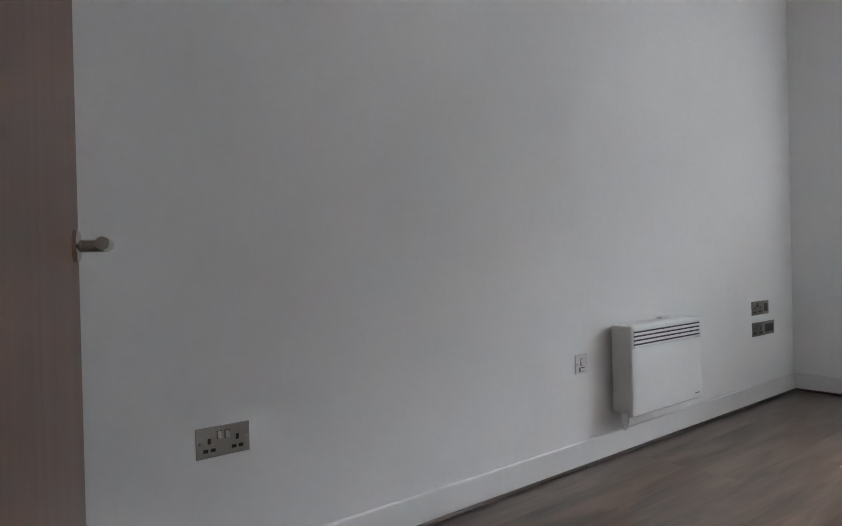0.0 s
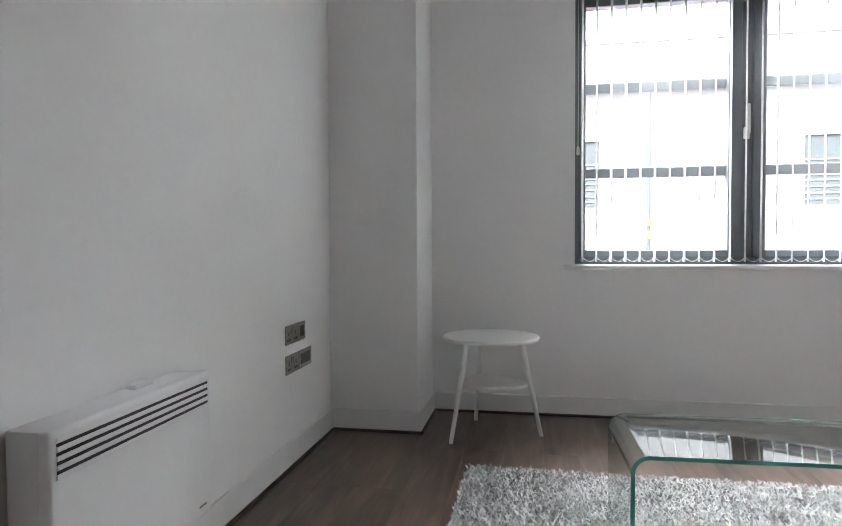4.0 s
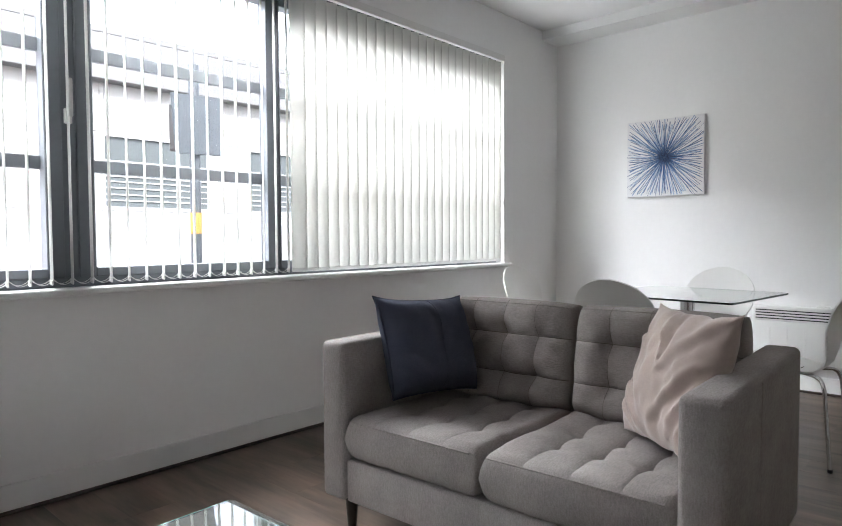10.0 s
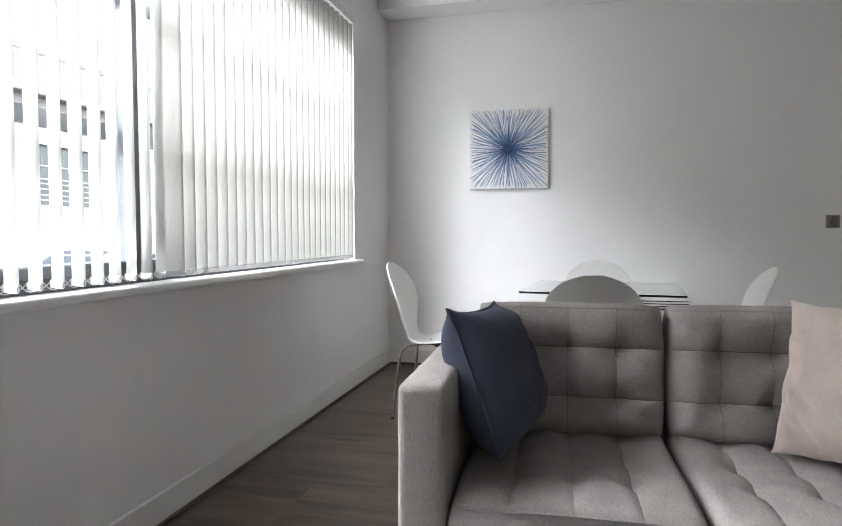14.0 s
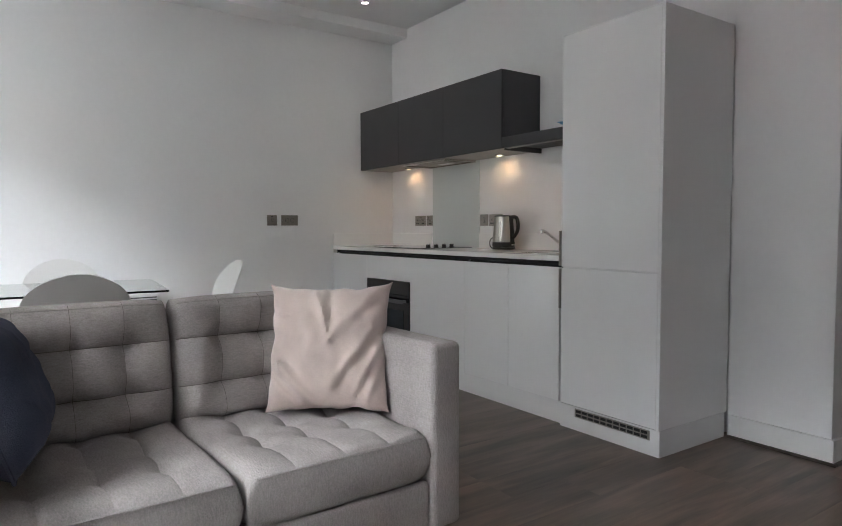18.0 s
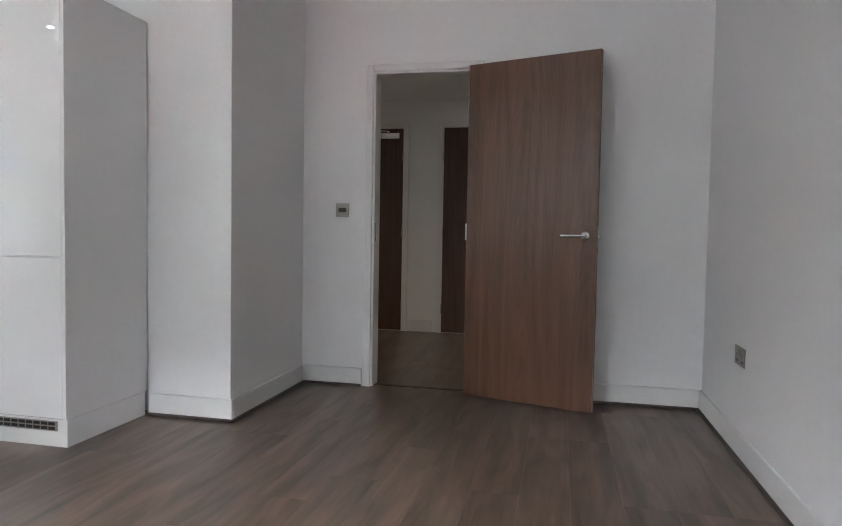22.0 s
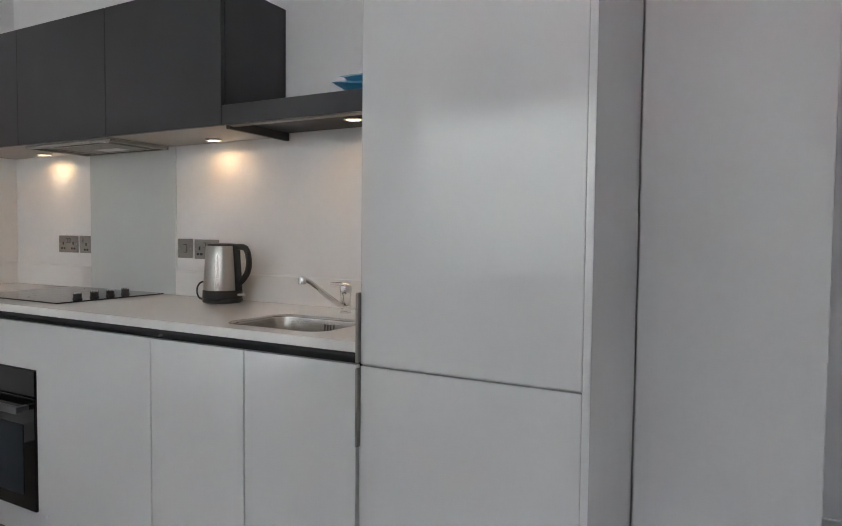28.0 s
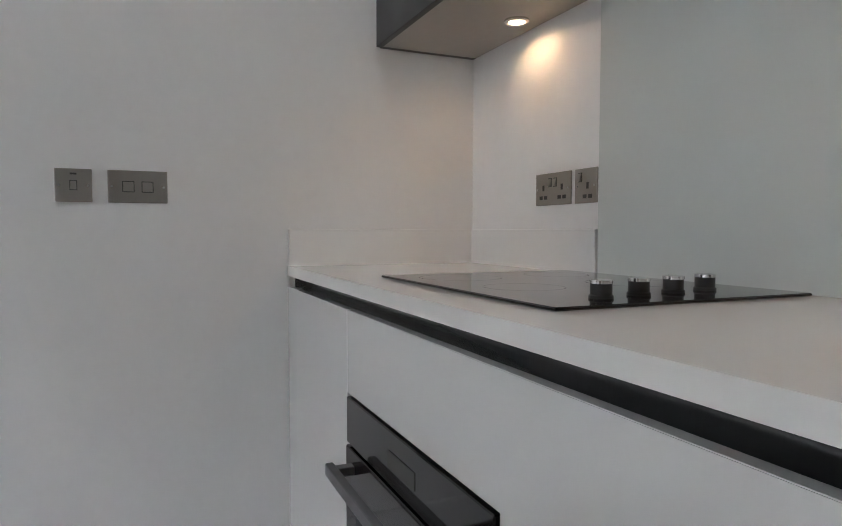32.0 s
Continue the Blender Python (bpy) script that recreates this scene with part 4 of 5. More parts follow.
sh = root("open_shelf", pose(SEAMS[4] + 0.002, YK, UZ0 - 0.012), "anthracite open shelf box beside the tall cabinet", "shelf")
SW = UX[3] - SEAMS[4] - 0.004
part("front_rail", box(0, SW, UY - YK - 0.022, UY - YK, 0.008, 0.078, 0.0015, 1), M_ANTH, sh)
part("top_panel", box(0, SW, 0.002, UY - YK - 0.0225, 0.060, 0.076, 0.001, 1), M_ANTH, sh)
part("end_panel", box(SW - 0.016, SW, 0.003, UY - YK - 0.023, -0.004, 0.059), M_ANTH, sh)
part("underside", box(0.001, SW - 0.017, 0.003, UY - YK - 0.023, 0.028, 0.034), M_BLACK, sh)
# paler strip puts the light on the rail's lower edge into the colour
part("lit_edge_strip", box(0.001, SW - 0.017, UY - YK - 0.05, UY - YK - 0.0235, 0.006, 0.0275), M_UNDER, sh, "pale edge strip")

for n_, (lx, ly, lz) in enumerate(((5.925, 0.965, UZ0), (4.715, 0.975, UZ0), (3.945, 1.060, UZ0 + 0.014))):
    pl = root("under_cabinet_light", pose(lx, ly, lz), "round warm under-cabinet spotlight, switched on", "spotlight", "under-cabinet lights")
    part("bezel", lathe([(0.020, 0.0), (0.034, 0.0), (0.034, -0.005), (0.029, -0.009), (0.024, -0.006)], 24), M_STEEL, pl, smooth=True)
    part("lens", lathe([(0.001, -0.0045), (0.0235, -0.0045), (0.0235, -0.0060), (0.001, -0.0065)], 20), M_WARM, pl, "glowing warm lens", smooth=True)
    ld = bpy.data.lights.new("spotlight_beam", "SPOT")
    ld.energy, ld.color, ld.spot_size, ld.spot_blend, ld.shadow_soft_size = LAMP_W, (1.0, 0.56, 0.26), radians(168), 0.45, 0.02
    lo = new("spotlight_beam", ld)
    lo.parent = pl
    lo.matrix_local = pose(0, 0, -0.013)

# the hall pair is unseen, added to light the hall
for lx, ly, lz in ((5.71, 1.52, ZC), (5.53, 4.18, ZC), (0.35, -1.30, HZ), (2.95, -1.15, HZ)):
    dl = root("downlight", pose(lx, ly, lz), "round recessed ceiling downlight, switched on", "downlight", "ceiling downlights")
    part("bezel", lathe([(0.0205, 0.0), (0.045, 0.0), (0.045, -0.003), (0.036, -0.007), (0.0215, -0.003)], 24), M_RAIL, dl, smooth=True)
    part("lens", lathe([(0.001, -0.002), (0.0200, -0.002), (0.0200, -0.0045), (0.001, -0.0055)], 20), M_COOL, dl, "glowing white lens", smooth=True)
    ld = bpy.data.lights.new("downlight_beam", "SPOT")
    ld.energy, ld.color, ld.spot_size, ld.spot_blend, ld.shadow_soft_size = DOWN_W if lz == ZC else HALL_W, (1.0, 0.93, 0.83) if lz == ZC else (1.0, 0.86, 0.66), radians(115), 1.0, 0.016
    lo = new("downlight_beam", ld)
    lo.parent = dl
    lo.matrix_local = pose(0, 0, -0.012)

# kettle
M_KETTLE = mat("brushed_kettle_steel", (0.50, 0.475, 0.445), 0.30, metal=1.0, grain=0.05, scale=60, stretch=(1.2, 1.2, 0.05))
kt = root("electric_kettle", pose(4.643, 0.995, CT, 0, 0, 8), "brushed steel cordless kettle with a black base and handle", "kettle")
part("power_base", lathe([(0.078, 0.0), (0.082, 0.004), (0.082, 0.014), (0.076, 0.018)], 36), M_BLACK, kt, smooth=True)
part("collar", lathe([(0.079, 0.019), (0.081, 0.022), (0.080, 0.050), (0.078, 0.052)], 36), M_BLACK, kt, smooth=True)
part("body", lathe([(0.0770, 0.0525), (0.0782, 0.056), (0.0755, 0.10), (0.0715, 0.16), (0.0665, 0.228), (0.0650, 0.2335), (0.0610, 0.2345)], 40), M_KETTLE, kt, smooth=True)
part("lid", lathe([(0.0608, 0.2350), (0.0620, 0.2385), (0.0605, 0.2425), (0.040, 0.2450), (0.001, 0.2460)], 36), M_BLACK, kt, smooth=True)
spt = prism([(0.055, 0.2335), (0.080, 0.2335), (0.074, 0.214), (0.067, 0.196)], -0.022, 0.022, "Y", 0.004)
part("spout", spt, M_KETTLE, kt, smooth=True)
part("handle", tube(smooth_path([(-0.055, 0, 0.230), (-0.092, 0, 0.232), (-0.115, 0, 0.225), (-0.126, 0, 0.203), (-0.130, 0, 0.165), (-0.124, 0, 0.130), (-0.102, 0, 0.098), (-0.078, 0, 0.078)], 5), 0.0125, 12), M_BLACK, kt, smooth=True)
part("handle_mount", prism([(-0.060, 0.050), (-0.0865, 0.050), (-0.0850, 0.100), (-0.0780, 0.200), (-0.0770, 0.238), (-0.056, 0.241), (-0.055, 0.14)], -0.017, 0.017, "Y", 0.003), M_BLACK, kt, smooth=True)
part("switch", boxes([(-0.104, -0.078, -0.010, 0.010, 0.030, 0.038)], 0.002), M_CHAIN, kt, "small clear switch lever", smooth=True)
fl = tube(smooth_path([(0.07, -0.02, 0.010), (0.088, 0.0, 0.006), (0.108, 0.012, 0.012), (0.122, 0.012, 0.036), (0.118, 0.010, 0.066), (0.098, 0.006, 0.082), (0.084, 0.000, 0.068), (0.083, -0.030, 0.040), (0.090, -0.075, 0.060), (0.110, -0.098, 0.14), (0.118, -0.10, 0.195)], 6), 0.0036, 8)
part("power_cord", fl, M_BLACK, kt, "looped black power cord", smooth=True)
part("plug", prism(rounded(0.098, 0.140, 0.190, 0.235, 0.01, 3), -0.111, -0.082, "Y", 0.004), M_BLACK, kt, smooth=True)

# folded blue bags on the shelf
for k, (x, y, s, a) in enumerate(((3.775, 1.12, 1.25, 8), (3.765, 1.115, 1.15, -5))):
    bg = bmesh.new()
    nx, ny = 12, 8
    top, bot = [], []
    for i in range(nx + 1):
        for j in range(ny + 1):
            u, v = -1 + 2 * i / nx, -1 + 2 * j / ny
            t = 0.018 * (1 - u ** 6) ** 0.5 * (1 - v ** 6) ** 0.5
            wv = 0.012 * u * u * (1 if u > 0 else 0.2)
            w_ = noise.noise(Vector((u * 2.1, v * 2.3, k * 3.1))) * 0.007
            px, py = 0.115 * u * s, 0.085 * v * s
            top.append(bg.verts.new((px, py, 0.02 + t + wv + w_)))
            bot.append(bg.verts.new((px, py, 0.02 - t * 0.9 + wv + w_ * 0.5)) if abs(u) < 0.999 and abs(v) < 0.999 else top[-1])
    for i in range(nx):
        for j in range(ny):
            q = [i * (ny + 1) + j, (i + 1) * (ny + 1) + j, (i + 1) * (ny + 1) + j + 1, i * (ny + 1) + j + 1]
            bg.faces.new([top[n] for n in q])
            bg.faces.new([bot[n] for n in q[::-1]])
    o = part("plastic_bag", bg, M_BLUE, smooth=True)
    o.matrix_world = pose(x, y, UZ0 + 0.062 + 0.030 * k, 0, 0, a)
    tagged(o, "folded shiny blue plastic bag lying on the shelf", "bag", "folded bags")


# ---------- sofa and cushions ----------
M_SOFA = fabric("taupe_woven_upholstery", (0.355, 0.322, 0.306), 230, 0.14, bump=0.5)
M_NAVY = fabric("navy_linen", (0.080, 0.088, 0.126), 380, 0.14, bump=0.4)
M_PINK = fabric("pale_pink_velvet", (0.55, 0.445, 0.395), 700, 0.17, bump=0.2, sheen=0.6)
M_SEAM = mat("dark_seam_thread", (0.16, 0.135, 0.12), 0.95, grain=0.1, scale=80)
M_LEG = mat("black_stained_leg", (0.018, 0.014, 0.012), 0.4, grain=0.1, scale=40)


def padded(w, h, t, n=26, m=26, p=7.0, tufts=(), creases=(), depth=0.02, seed=0, pinch=0.0, soft=2.2, wrinkle=0.0, folds=0.0, corner=0.0, seams=None, ears=0.0):
    """A closed stuffed shape w by h, t thick, with buttoned dimples, stitched creases and soft wrinkles."""
    bm = bmesh.new()
    top, bot = {}, {}

    def at_step(q):
        return math.sin(math.pi * (q - 0.5)) * 0.55 + 0.45 * (2 * q - 1)

    # each crease runs along the nearest row of the weave
    rows = [(ax, min(range((n if ax == "u" else m) + 1), key=lambda q: abs(at_step(q / (n if ax == "u" else m)) - c))) for ax, c in creases]
    creases = [(ax, at_step(q / (n if ax == "u" else m))) for ax, q in rows]
    for i in range(n + 1):
        for j in range(m + 1):
            u, v = math.sin(math.pi * (i / n - 0.5)) * 0.55 + 0.45 * (2 * i / n - 1), math.sin(math.pi * (j / m - 0.5)) * 0.55 + 0.45 * (2 * j / m - 1)
            f = max(0.0, (1 - abs(u) ** p) * (1 - abs(v) ** p)) ** (1 / soft)
            z = 0.5 * t * f
            d = 0.0
            for tu_, tv_ in tufts:
                r2 = ((u - tu_) * w / 2) ** 2 + ((v - tv_) * h / 2) ** 2
                d += depth * math.exp(-r2 / 0.0012) + 0.45 * depth * math.exp(-r2 / 0.008)
            for ax, c in creases:
                q = ((u - c) * w / 2) if ax == "u" else ((v - c) * h / 2)
                d += (0.20 if ax == "u" else 0.50) * depth * (0.55 * math.exp(-(q / 0.0055) ** 2) + 0.45 * math.exp(-(q / 0.022) ** 2))
            z_top = z - d * f
            k = 1 - pinch * (1 - v * v), 1 - pinch * (1 - u * u)
            nz = noise.noise(Vector((u * 1.9 + seed, v * 1.9, seed * 0.7))) * wrinkle + noise.noise(Vector((u * 5.1 + seed, v * 3.7, 2 + seed))) * wrinkle * 0.5
            if folds:
                fold = noise.noise(Vector((u * 2.3 + 1.1 * v + seed, v * 1.3 - 0.6 * u - seed, 5.0)))
                nz += folds * 0.5 * (abs(fold) * 2 - 0.4) * (0.35 + 0.65 * v * v)
                for ua, va, ub, vb, width in ((-0.03, 1.0, 0.06, 0.30, 0.075), (-0.18, 0.95, -0.05, 0.66, 0.055), (0.90, 0.85, 0.20, 0.15, 0.10), (0.88, 0.18, 0.22, -0.62, 0.075), (0.92, -0.12, 0.55, -0.78, 0.055), (0.96, -0.45, 0.74, -0.86, 0.045), (-0.94, -0.42, -0.48, -0.88, 0.07), (-0.72, -0.32, -0.18, -0.86, 0.08), (-1.0, 0.55, -0.70, 0.48, 0.05)):
                    ex, ey = ub - ua, vb - va
                    q = max(0.0, min(1.0, ((u - ua) * ex + (v - va) * ey) / (ex * ex + ey * ey)))
                    far = math.hypot(u - ua - q * ex, v - va - q * ey)
                    turn = 1.0 if (u - ua) * ey - (v - va) * ex > 0 else -1.0
                    nz += folds * 1.3 * turn * (far / width / 1.2) * math.exp(-(far / width / 1.2) ** 2) * (1 - 0.6 * q)
            k = tuple(q * (1 - corner * (u * u * v * v) ** 1.5 + ears * abs(u * v) ** 8 * (1.0 if v > 0 else 0.3)) for q in k)
            x, y = u * w / 2 * k[0], v * h / 2 * k[1]
            if folds > 0.02:
                x, y = x * (1 + 0.045 * noise.noise(Vector((v * 3.1, seed, 1.0)))), y * (1 + 0.045 * noise.noise(Vector((u * 3.1, seed, 7.0))))
            top[i, j] = bm.verts.new((x, y, z_top + nz * f))
            rim = i in (0, n) or j in (0, m)
            bot[i, j] = top[i, j] if rim else bm.verts.new((x, y, -z + nz * f * 0.5))
    for i in range(n):
        for j in range(m):
            q = ((i, j), (i + 1, j), (i + 1, j + 1), (i, j + 1))
            bm.faces.new([top[k] for k in q])
            bm.faces.new([bot[k] for k in q[::-1]])
    if seams is not None:
        for ax, q in rows:
            line = [top[q, j] for j in range(3, m - 2)] if ax == "u" else [top[i, q] for i in range(3, n - 2)]
            seams.append([v.co + Vector((0, 0, 0.0006)) for v in line])
        edge = max(j for j in range(m) if at_step(j / m) < 0.90)
        seams.append([top[i, edge].co.copy() for i in range(4, n - 3)])
    return bm


def edge_piping(w, h, r, pinch=0.0, z=0.0, p=96, ears=0.0):
    pts = []
    for k in range(p):
        s = 4 * k / p
        e, f = int(s), s - int(s)
        u, v = ((-1 + 2 * f, -1), (1, -1 + 2 * f), (1 - 2 * f, 1), (-1, 1 - 2 * f))[e]
        e = ears * abs(u * v) ** 8 * (1.0 if v > 0 else 0.3)
        pts.append((u * w / 2 * (1 - pinch * (1 - v * v) + e), v * h / 2 * (1 - pinch * (1 - u * u) + e), z))
    return tube(pts + [pts[0]], r, 6)


def frame_from(o, ax, up):
    """A pose at o whose x runs along ax and whose y leans to up."""
    x = Vector(ax).normalized()
    z = x.cross(Vector(up)).normalized()
    y = z.cross(x)
    return Matrix(((x.x, y.x, z.x, o[0]), (x.y, y.y, z.y, o[1]), (x.z, y.z, z.z, o[2]), (0, 0, 0, 1)))


SOFA = pose(2.752, 3.547, 0, 0, 0, 1.95)
HW, SD, AW = 0.698, 0.925, 0.115
sofa = root("sofa", SOFA, "two-seat taupe fabric sofa with buttoned cushions", "sofa")
part("base", box(0.012, SD - 0.02, -HW + AW + 0.002, HW - AW - 0.002, 0.145, 0.30, 0.012, 3), M_SOFA, sofa, smooth=True)
for s in (-1, 1):
    y0, y1 = sorted((s * (HW - AW), s * HW))
    arm = part("armrest", box(0.0, SD, y0, y1, 0.145, 0.724, 0.022, 5), M_SOFA, sofa, smooth=True)
    ya, yb = s * (HW - 0.004), s * (HW - AW + 0.006)
    part("piping", tube([(0.010, ya - s * 0.004, 0.160), (0.010, ya - s * 0.004, 0.704), (0.012, ya - s * 0.014, 0.7155), (0.012, yb + s * 0.010, 0.7155), (0.010, yb + s * 0.002, 0.704), (0.010, yb + s * 0.002, 0.48)], 0.0034, 6), M_SOFA, arm)
    part("side_seam", tube([(0.34, s * (HW + 0.0004), 0.155), (0.34, s * (HW + 0.0004), 0.706), (0.34, s * (HW - 0.016), 0.7222), (0.34, s * (HW - AW + 0.016), 0.7222)], 0.0013, 5), M_SOFA, arm)
part("backrest", box(SD - 0.13, SD, -HW + AW + 0.002, HW - AW - 0.002, 0.145, 0.665, 0.03, 4), M_SOFA, sofa, smooth=True)
part("base_seam", tube([(0.0118, 0.0, 0.15), (0.0118, 0.0, 0.296)], 0.0013, 5), M_SOFA, sofa)
CW = HW - AW + 0.004
for s in (-1, 1):
    tf = [(u, v) for u in (-0.36, 0.10, 0.56) for v in (-0.5, 0.0, 0.5)]
    c = part("seat_cushion", padded(0.71, CW - 0.001, 0.165, 64, 60, 22, tf, [("v", 0.5), ("v", 0.0), ("v", -0.5)], 0.017, 3 + s, 0.0, 2.0, 0.009, 0.0, 0.012), M_SOFA, sofa, smooth=True, at=pose(0.357, s * CW / 2, 0.378))
    part("piping", tube([(-0.347, -CW / 2 + 0.03, 0.064), (-0.349, 0, 0.066), (-0.347, CW / 2 - 0.03, 0.064)], 0.0035, 6), M_SOFA, c)
    tb = [(u, v) for u in (-0.5, 0.0, 0.5) for v in (-0.40, 0.32)]
    bcm = frame_from((0.690, s * (CW / 2 + 0.002), 0.634), (0, -1, 0), (0.17, 0, 1))
    lines = []
    bc = part("back_cushion", padded(CW + 0.012, 0.430, 0.215, 72, 64, 9.0, tb, [("u", -0.5), ("u", 0.0), ("u", 0.5), ("v", -0.40), ("v", 0.32)], 0.026, 7 + s, 0.010, 2.2, 0.017, 0.0, 0.05, lines), M_SOFA, sofa, smooth=True, at=bcm)
    for k, line in enumerate(lines[:-1]):
        part("seam", tube(line, 0.0007 if k < 3 else 0.0014, 5), M_SEAM, bc, "dark stitched seam")
    part("piping", tube(lines[-1], 0.0026, 6), M_SOFA, bc)
for x in (0.085, SD - 0.085):
    for y in (-HW + 0.07, HW - 0.07):
        part("leg", lathe([(0.014, 0.0), (0.016, 0.003), (0.027, 0.140), (0.027, 0.1445)], 20, (x, y, 0)), M_LEG, sofa, smooth=True)


def scatter_cushion(tl, tr, br, bl, material, label, t, seed, trim, wr, pinch=0.085, folds=0.0, p=2.8, grow=1.05):
    tl, tr, br, bl = (Vector(p) for p in (tl, tr, br, bl))
    o = (tl + tr + br + bl) / 4
    w, h = ((tr - tl).length + (br - bl).length) / 2, ((tl - bl).length + (tr - br).length) / 2
    m = frame_from(o, (tr - tl) + (br - bl), (tl - bl) + (tr - br))
    lines = []
    c = part("cushion", padded(w * grow, h * 1.04, t, 60, 60, p, (), [("u", -0.02)] if trim else (), 0.008, seed, pinch, 1.9, wr, folds, seams=lines if trim else None, ears=0.06), material, smooth=True)
    c.matrix_world = m
    tagged(c, label, "cushion")
    if trim:
        part("flange", edge_piping(w * (grow + 0.008), h * 1.048, 0.0048, pinch, ears=0.06), material, c)
        part("seam", tube(lines[0], 0.0016, 5), material, c)
    return c


scatter_cushion((2.931, 4.150, 0.862), (3.345, 4.095, 0.828), (3.305, 3.965, 0.500), (2.899, 4.030, 0.512), M_NAVY, "navy blue linen cushion leaning on the sofa arm", 0.205, 4, True, 0.012, 0.055, 0.008, 4.0, 1.02)
scatter_cushion((3.355, 3.250, 0.855), (3.105, 2.895, 0.872), (2.985, 3.000, 0.478), (3.265, 3.290, 0.474), M_PINK, "pale pink velvet cushion leaning in the sofa corner", 0.17, 9, False, 0.014, 0.05, 0.030, 2.8, 0.98)

# ---------- coffee table, rug, side table ----------
M_TEAL = glass("green_tinted_glass", (0.84, 0.96, 0.93), 0.0, 1.7)
M_CLEAR = glass("clear_table_glass", (0.93, 0.97, 0.96), 0.0, 1.5)
M_TEALEDGE = glass("teal_glass_edge", (0.20, 0.66, 0.57), 0.15, 1.5)
M_TEALEDGE.node_tree.nodes["Principled BSDF"].inputs["Transmission Weight"].default_value = 0.35
M_DARKEDGE = glass("dark_glass_edge", (0.05, 0.09, 0.085), 0.1, 1.5)
M_RUG = mat("grey_shag_pile", (0.64, 0.63, 0.615), 0.95, grain=0.14, scale=60, spec=0.1)
M_RUGB = mat("rug_backing", (0.60, 0.585, 0.56), 0.95, grain=0.2, scale=60)
M_WHITE = mat("white_lacquer", (0.80, 0.79, 0.775), 0.35, grain=0.015, scale=12)

gx, gy, gz, gt, gr_ = 0.405, 0.226, 0.40, 0.012, 0.055
prof = []
for off, order in ((0.0, 1), (gt, -1)):
    r = gr_ - off
    arc = [(-gx + off, 0.0)]
    for k in range(9):
        a = radians(180 - 90 * k / 8)
        arc.append((-gx + gr_ + r * math.cos(a), gz - gr_ + r * math.sin(a)))
    for k in range(9):
        a = radians(90 - 90 * k / 8)
        arc.append((gx - gr_ + r * math.cos(a), gz - gr_ + r * math.sin(a)))
    arc.append((gx - off, 0.0))
    prof.append(arc)
ctb = bmesh.new()
NS = len(prof[0])
vs = {(k, i, j): ctb.verts.new((prof[k][i][0], (-gy, gy)[j], prof[k][i][1])) for k in (0, 1) for i in range(NS) for j in (0, 1)}
for i in range(NS - 1):
    for k in (0, 1):
        ctb.faces.new((vs[k, i, 0], vs[k, i + 1, 0], vs[k, i + 1, 1], vs[k, i, 1]))
    for j in (0, 1):
        ctb.faces.new((vs[0, i, j], vs[0, i + 1, j], vs[1, i + 1, j], vs[1, i, j]))
for i in (0, NS - 1):
    ctb.faces.new((vs[0, i, 0], vs[0, i, 1], vs[1, i, 1], vs[1, i, 0]))
ct = root("coffee_table", pose(1.780, 3.655, 0.012, 0, 0, 1.6), "bent clear glass coffee table with green edges on the rug", "coffee table")
part("glass_sheet", ctb, M_TEAL, ct, smooth=True)
for ya, yb in ((-gy - 0.0022, -gy - 0.0002), (gy + 0.0002, gy + 0.0022)):
    part("polished_edge", prism(prof[0] + prof[1][::-1], ya, yb, "Y"), M_TEALEDGE, ct, "teal polished glass edge")

RX0, RX1, RY0, RY1 = 0.81, 2.60, 3.20, 4.345
rug = root("shag_rug", pose((RX0 + RX1) / 2, (RY0 + RY1) / 2, 0), "pale grey shaggy rug under the coffee table", "rug")
hw, hh = (RX1 - RX0) / 2, (RY1 - RY0) / 2
part("backing", prism(rounded(-hw, hw, -hh, hh, 0.03, 3), 0.001, 0.010), M_RUGB, rug)
rg = np.random.RandomState(5)
nt = 30000
px, py = rg.uniform(-hw, hw, nt), rg.uniform(-hh, hh, nt)
ang, tilt, ln, wd = rg.uniform(0, 6.283, nt), rg.uniform(0.25, 1.0, nt), rg.uniform(0.016, 0.027, nt), rg.uniform(0.0028, 0.005, nt)
ex, ey = np.cos(ang), np.sin(ang)
tipx, tipy, tipz = px + ex * ln * np.sin(tilt), py + ey * ln * np.sin(tilt), 0.009 + ln * np.cos(tilt)
mx_, my_, mz_ = (px + tipx) / 2, (py + tipy) / 2, 0.009 + ln * np.cos(tilt) * 0.62
V = np.zeros((nt, 6, 3))
for k, (cx, cy, cz, sc) in enumerate(((px, py, np.full(nt, 0.008), 1.0), (mx_, my_, mz_, 1.15), (tipx, tipy, tipz, 0.7))):
    V[:, 2 * k] = np.stack((cx - ey * wd * sc, cy + ex * wd * sc, cz), 1)
    V[:, 2 * k + 1] = np.stack((cx + ey * wd * sc, cy - ex * wd * sc, cz), 1)
base = np.arange(nt)[:, None] * 6
F = np.concatenate((base + np.array((0, 1, 3, 2)), base + np.array((2, 3, 5, 4))))
rme = bpy.data.meshes.new("pile")
rme.from_pydata(V.reshape(-1, 3).tolist(), [], F.tolist())
rme.materials.append(M_RUG)
pile = new("pile", rme)
pile.parent = rug
tagged(pile, kind="stuff")

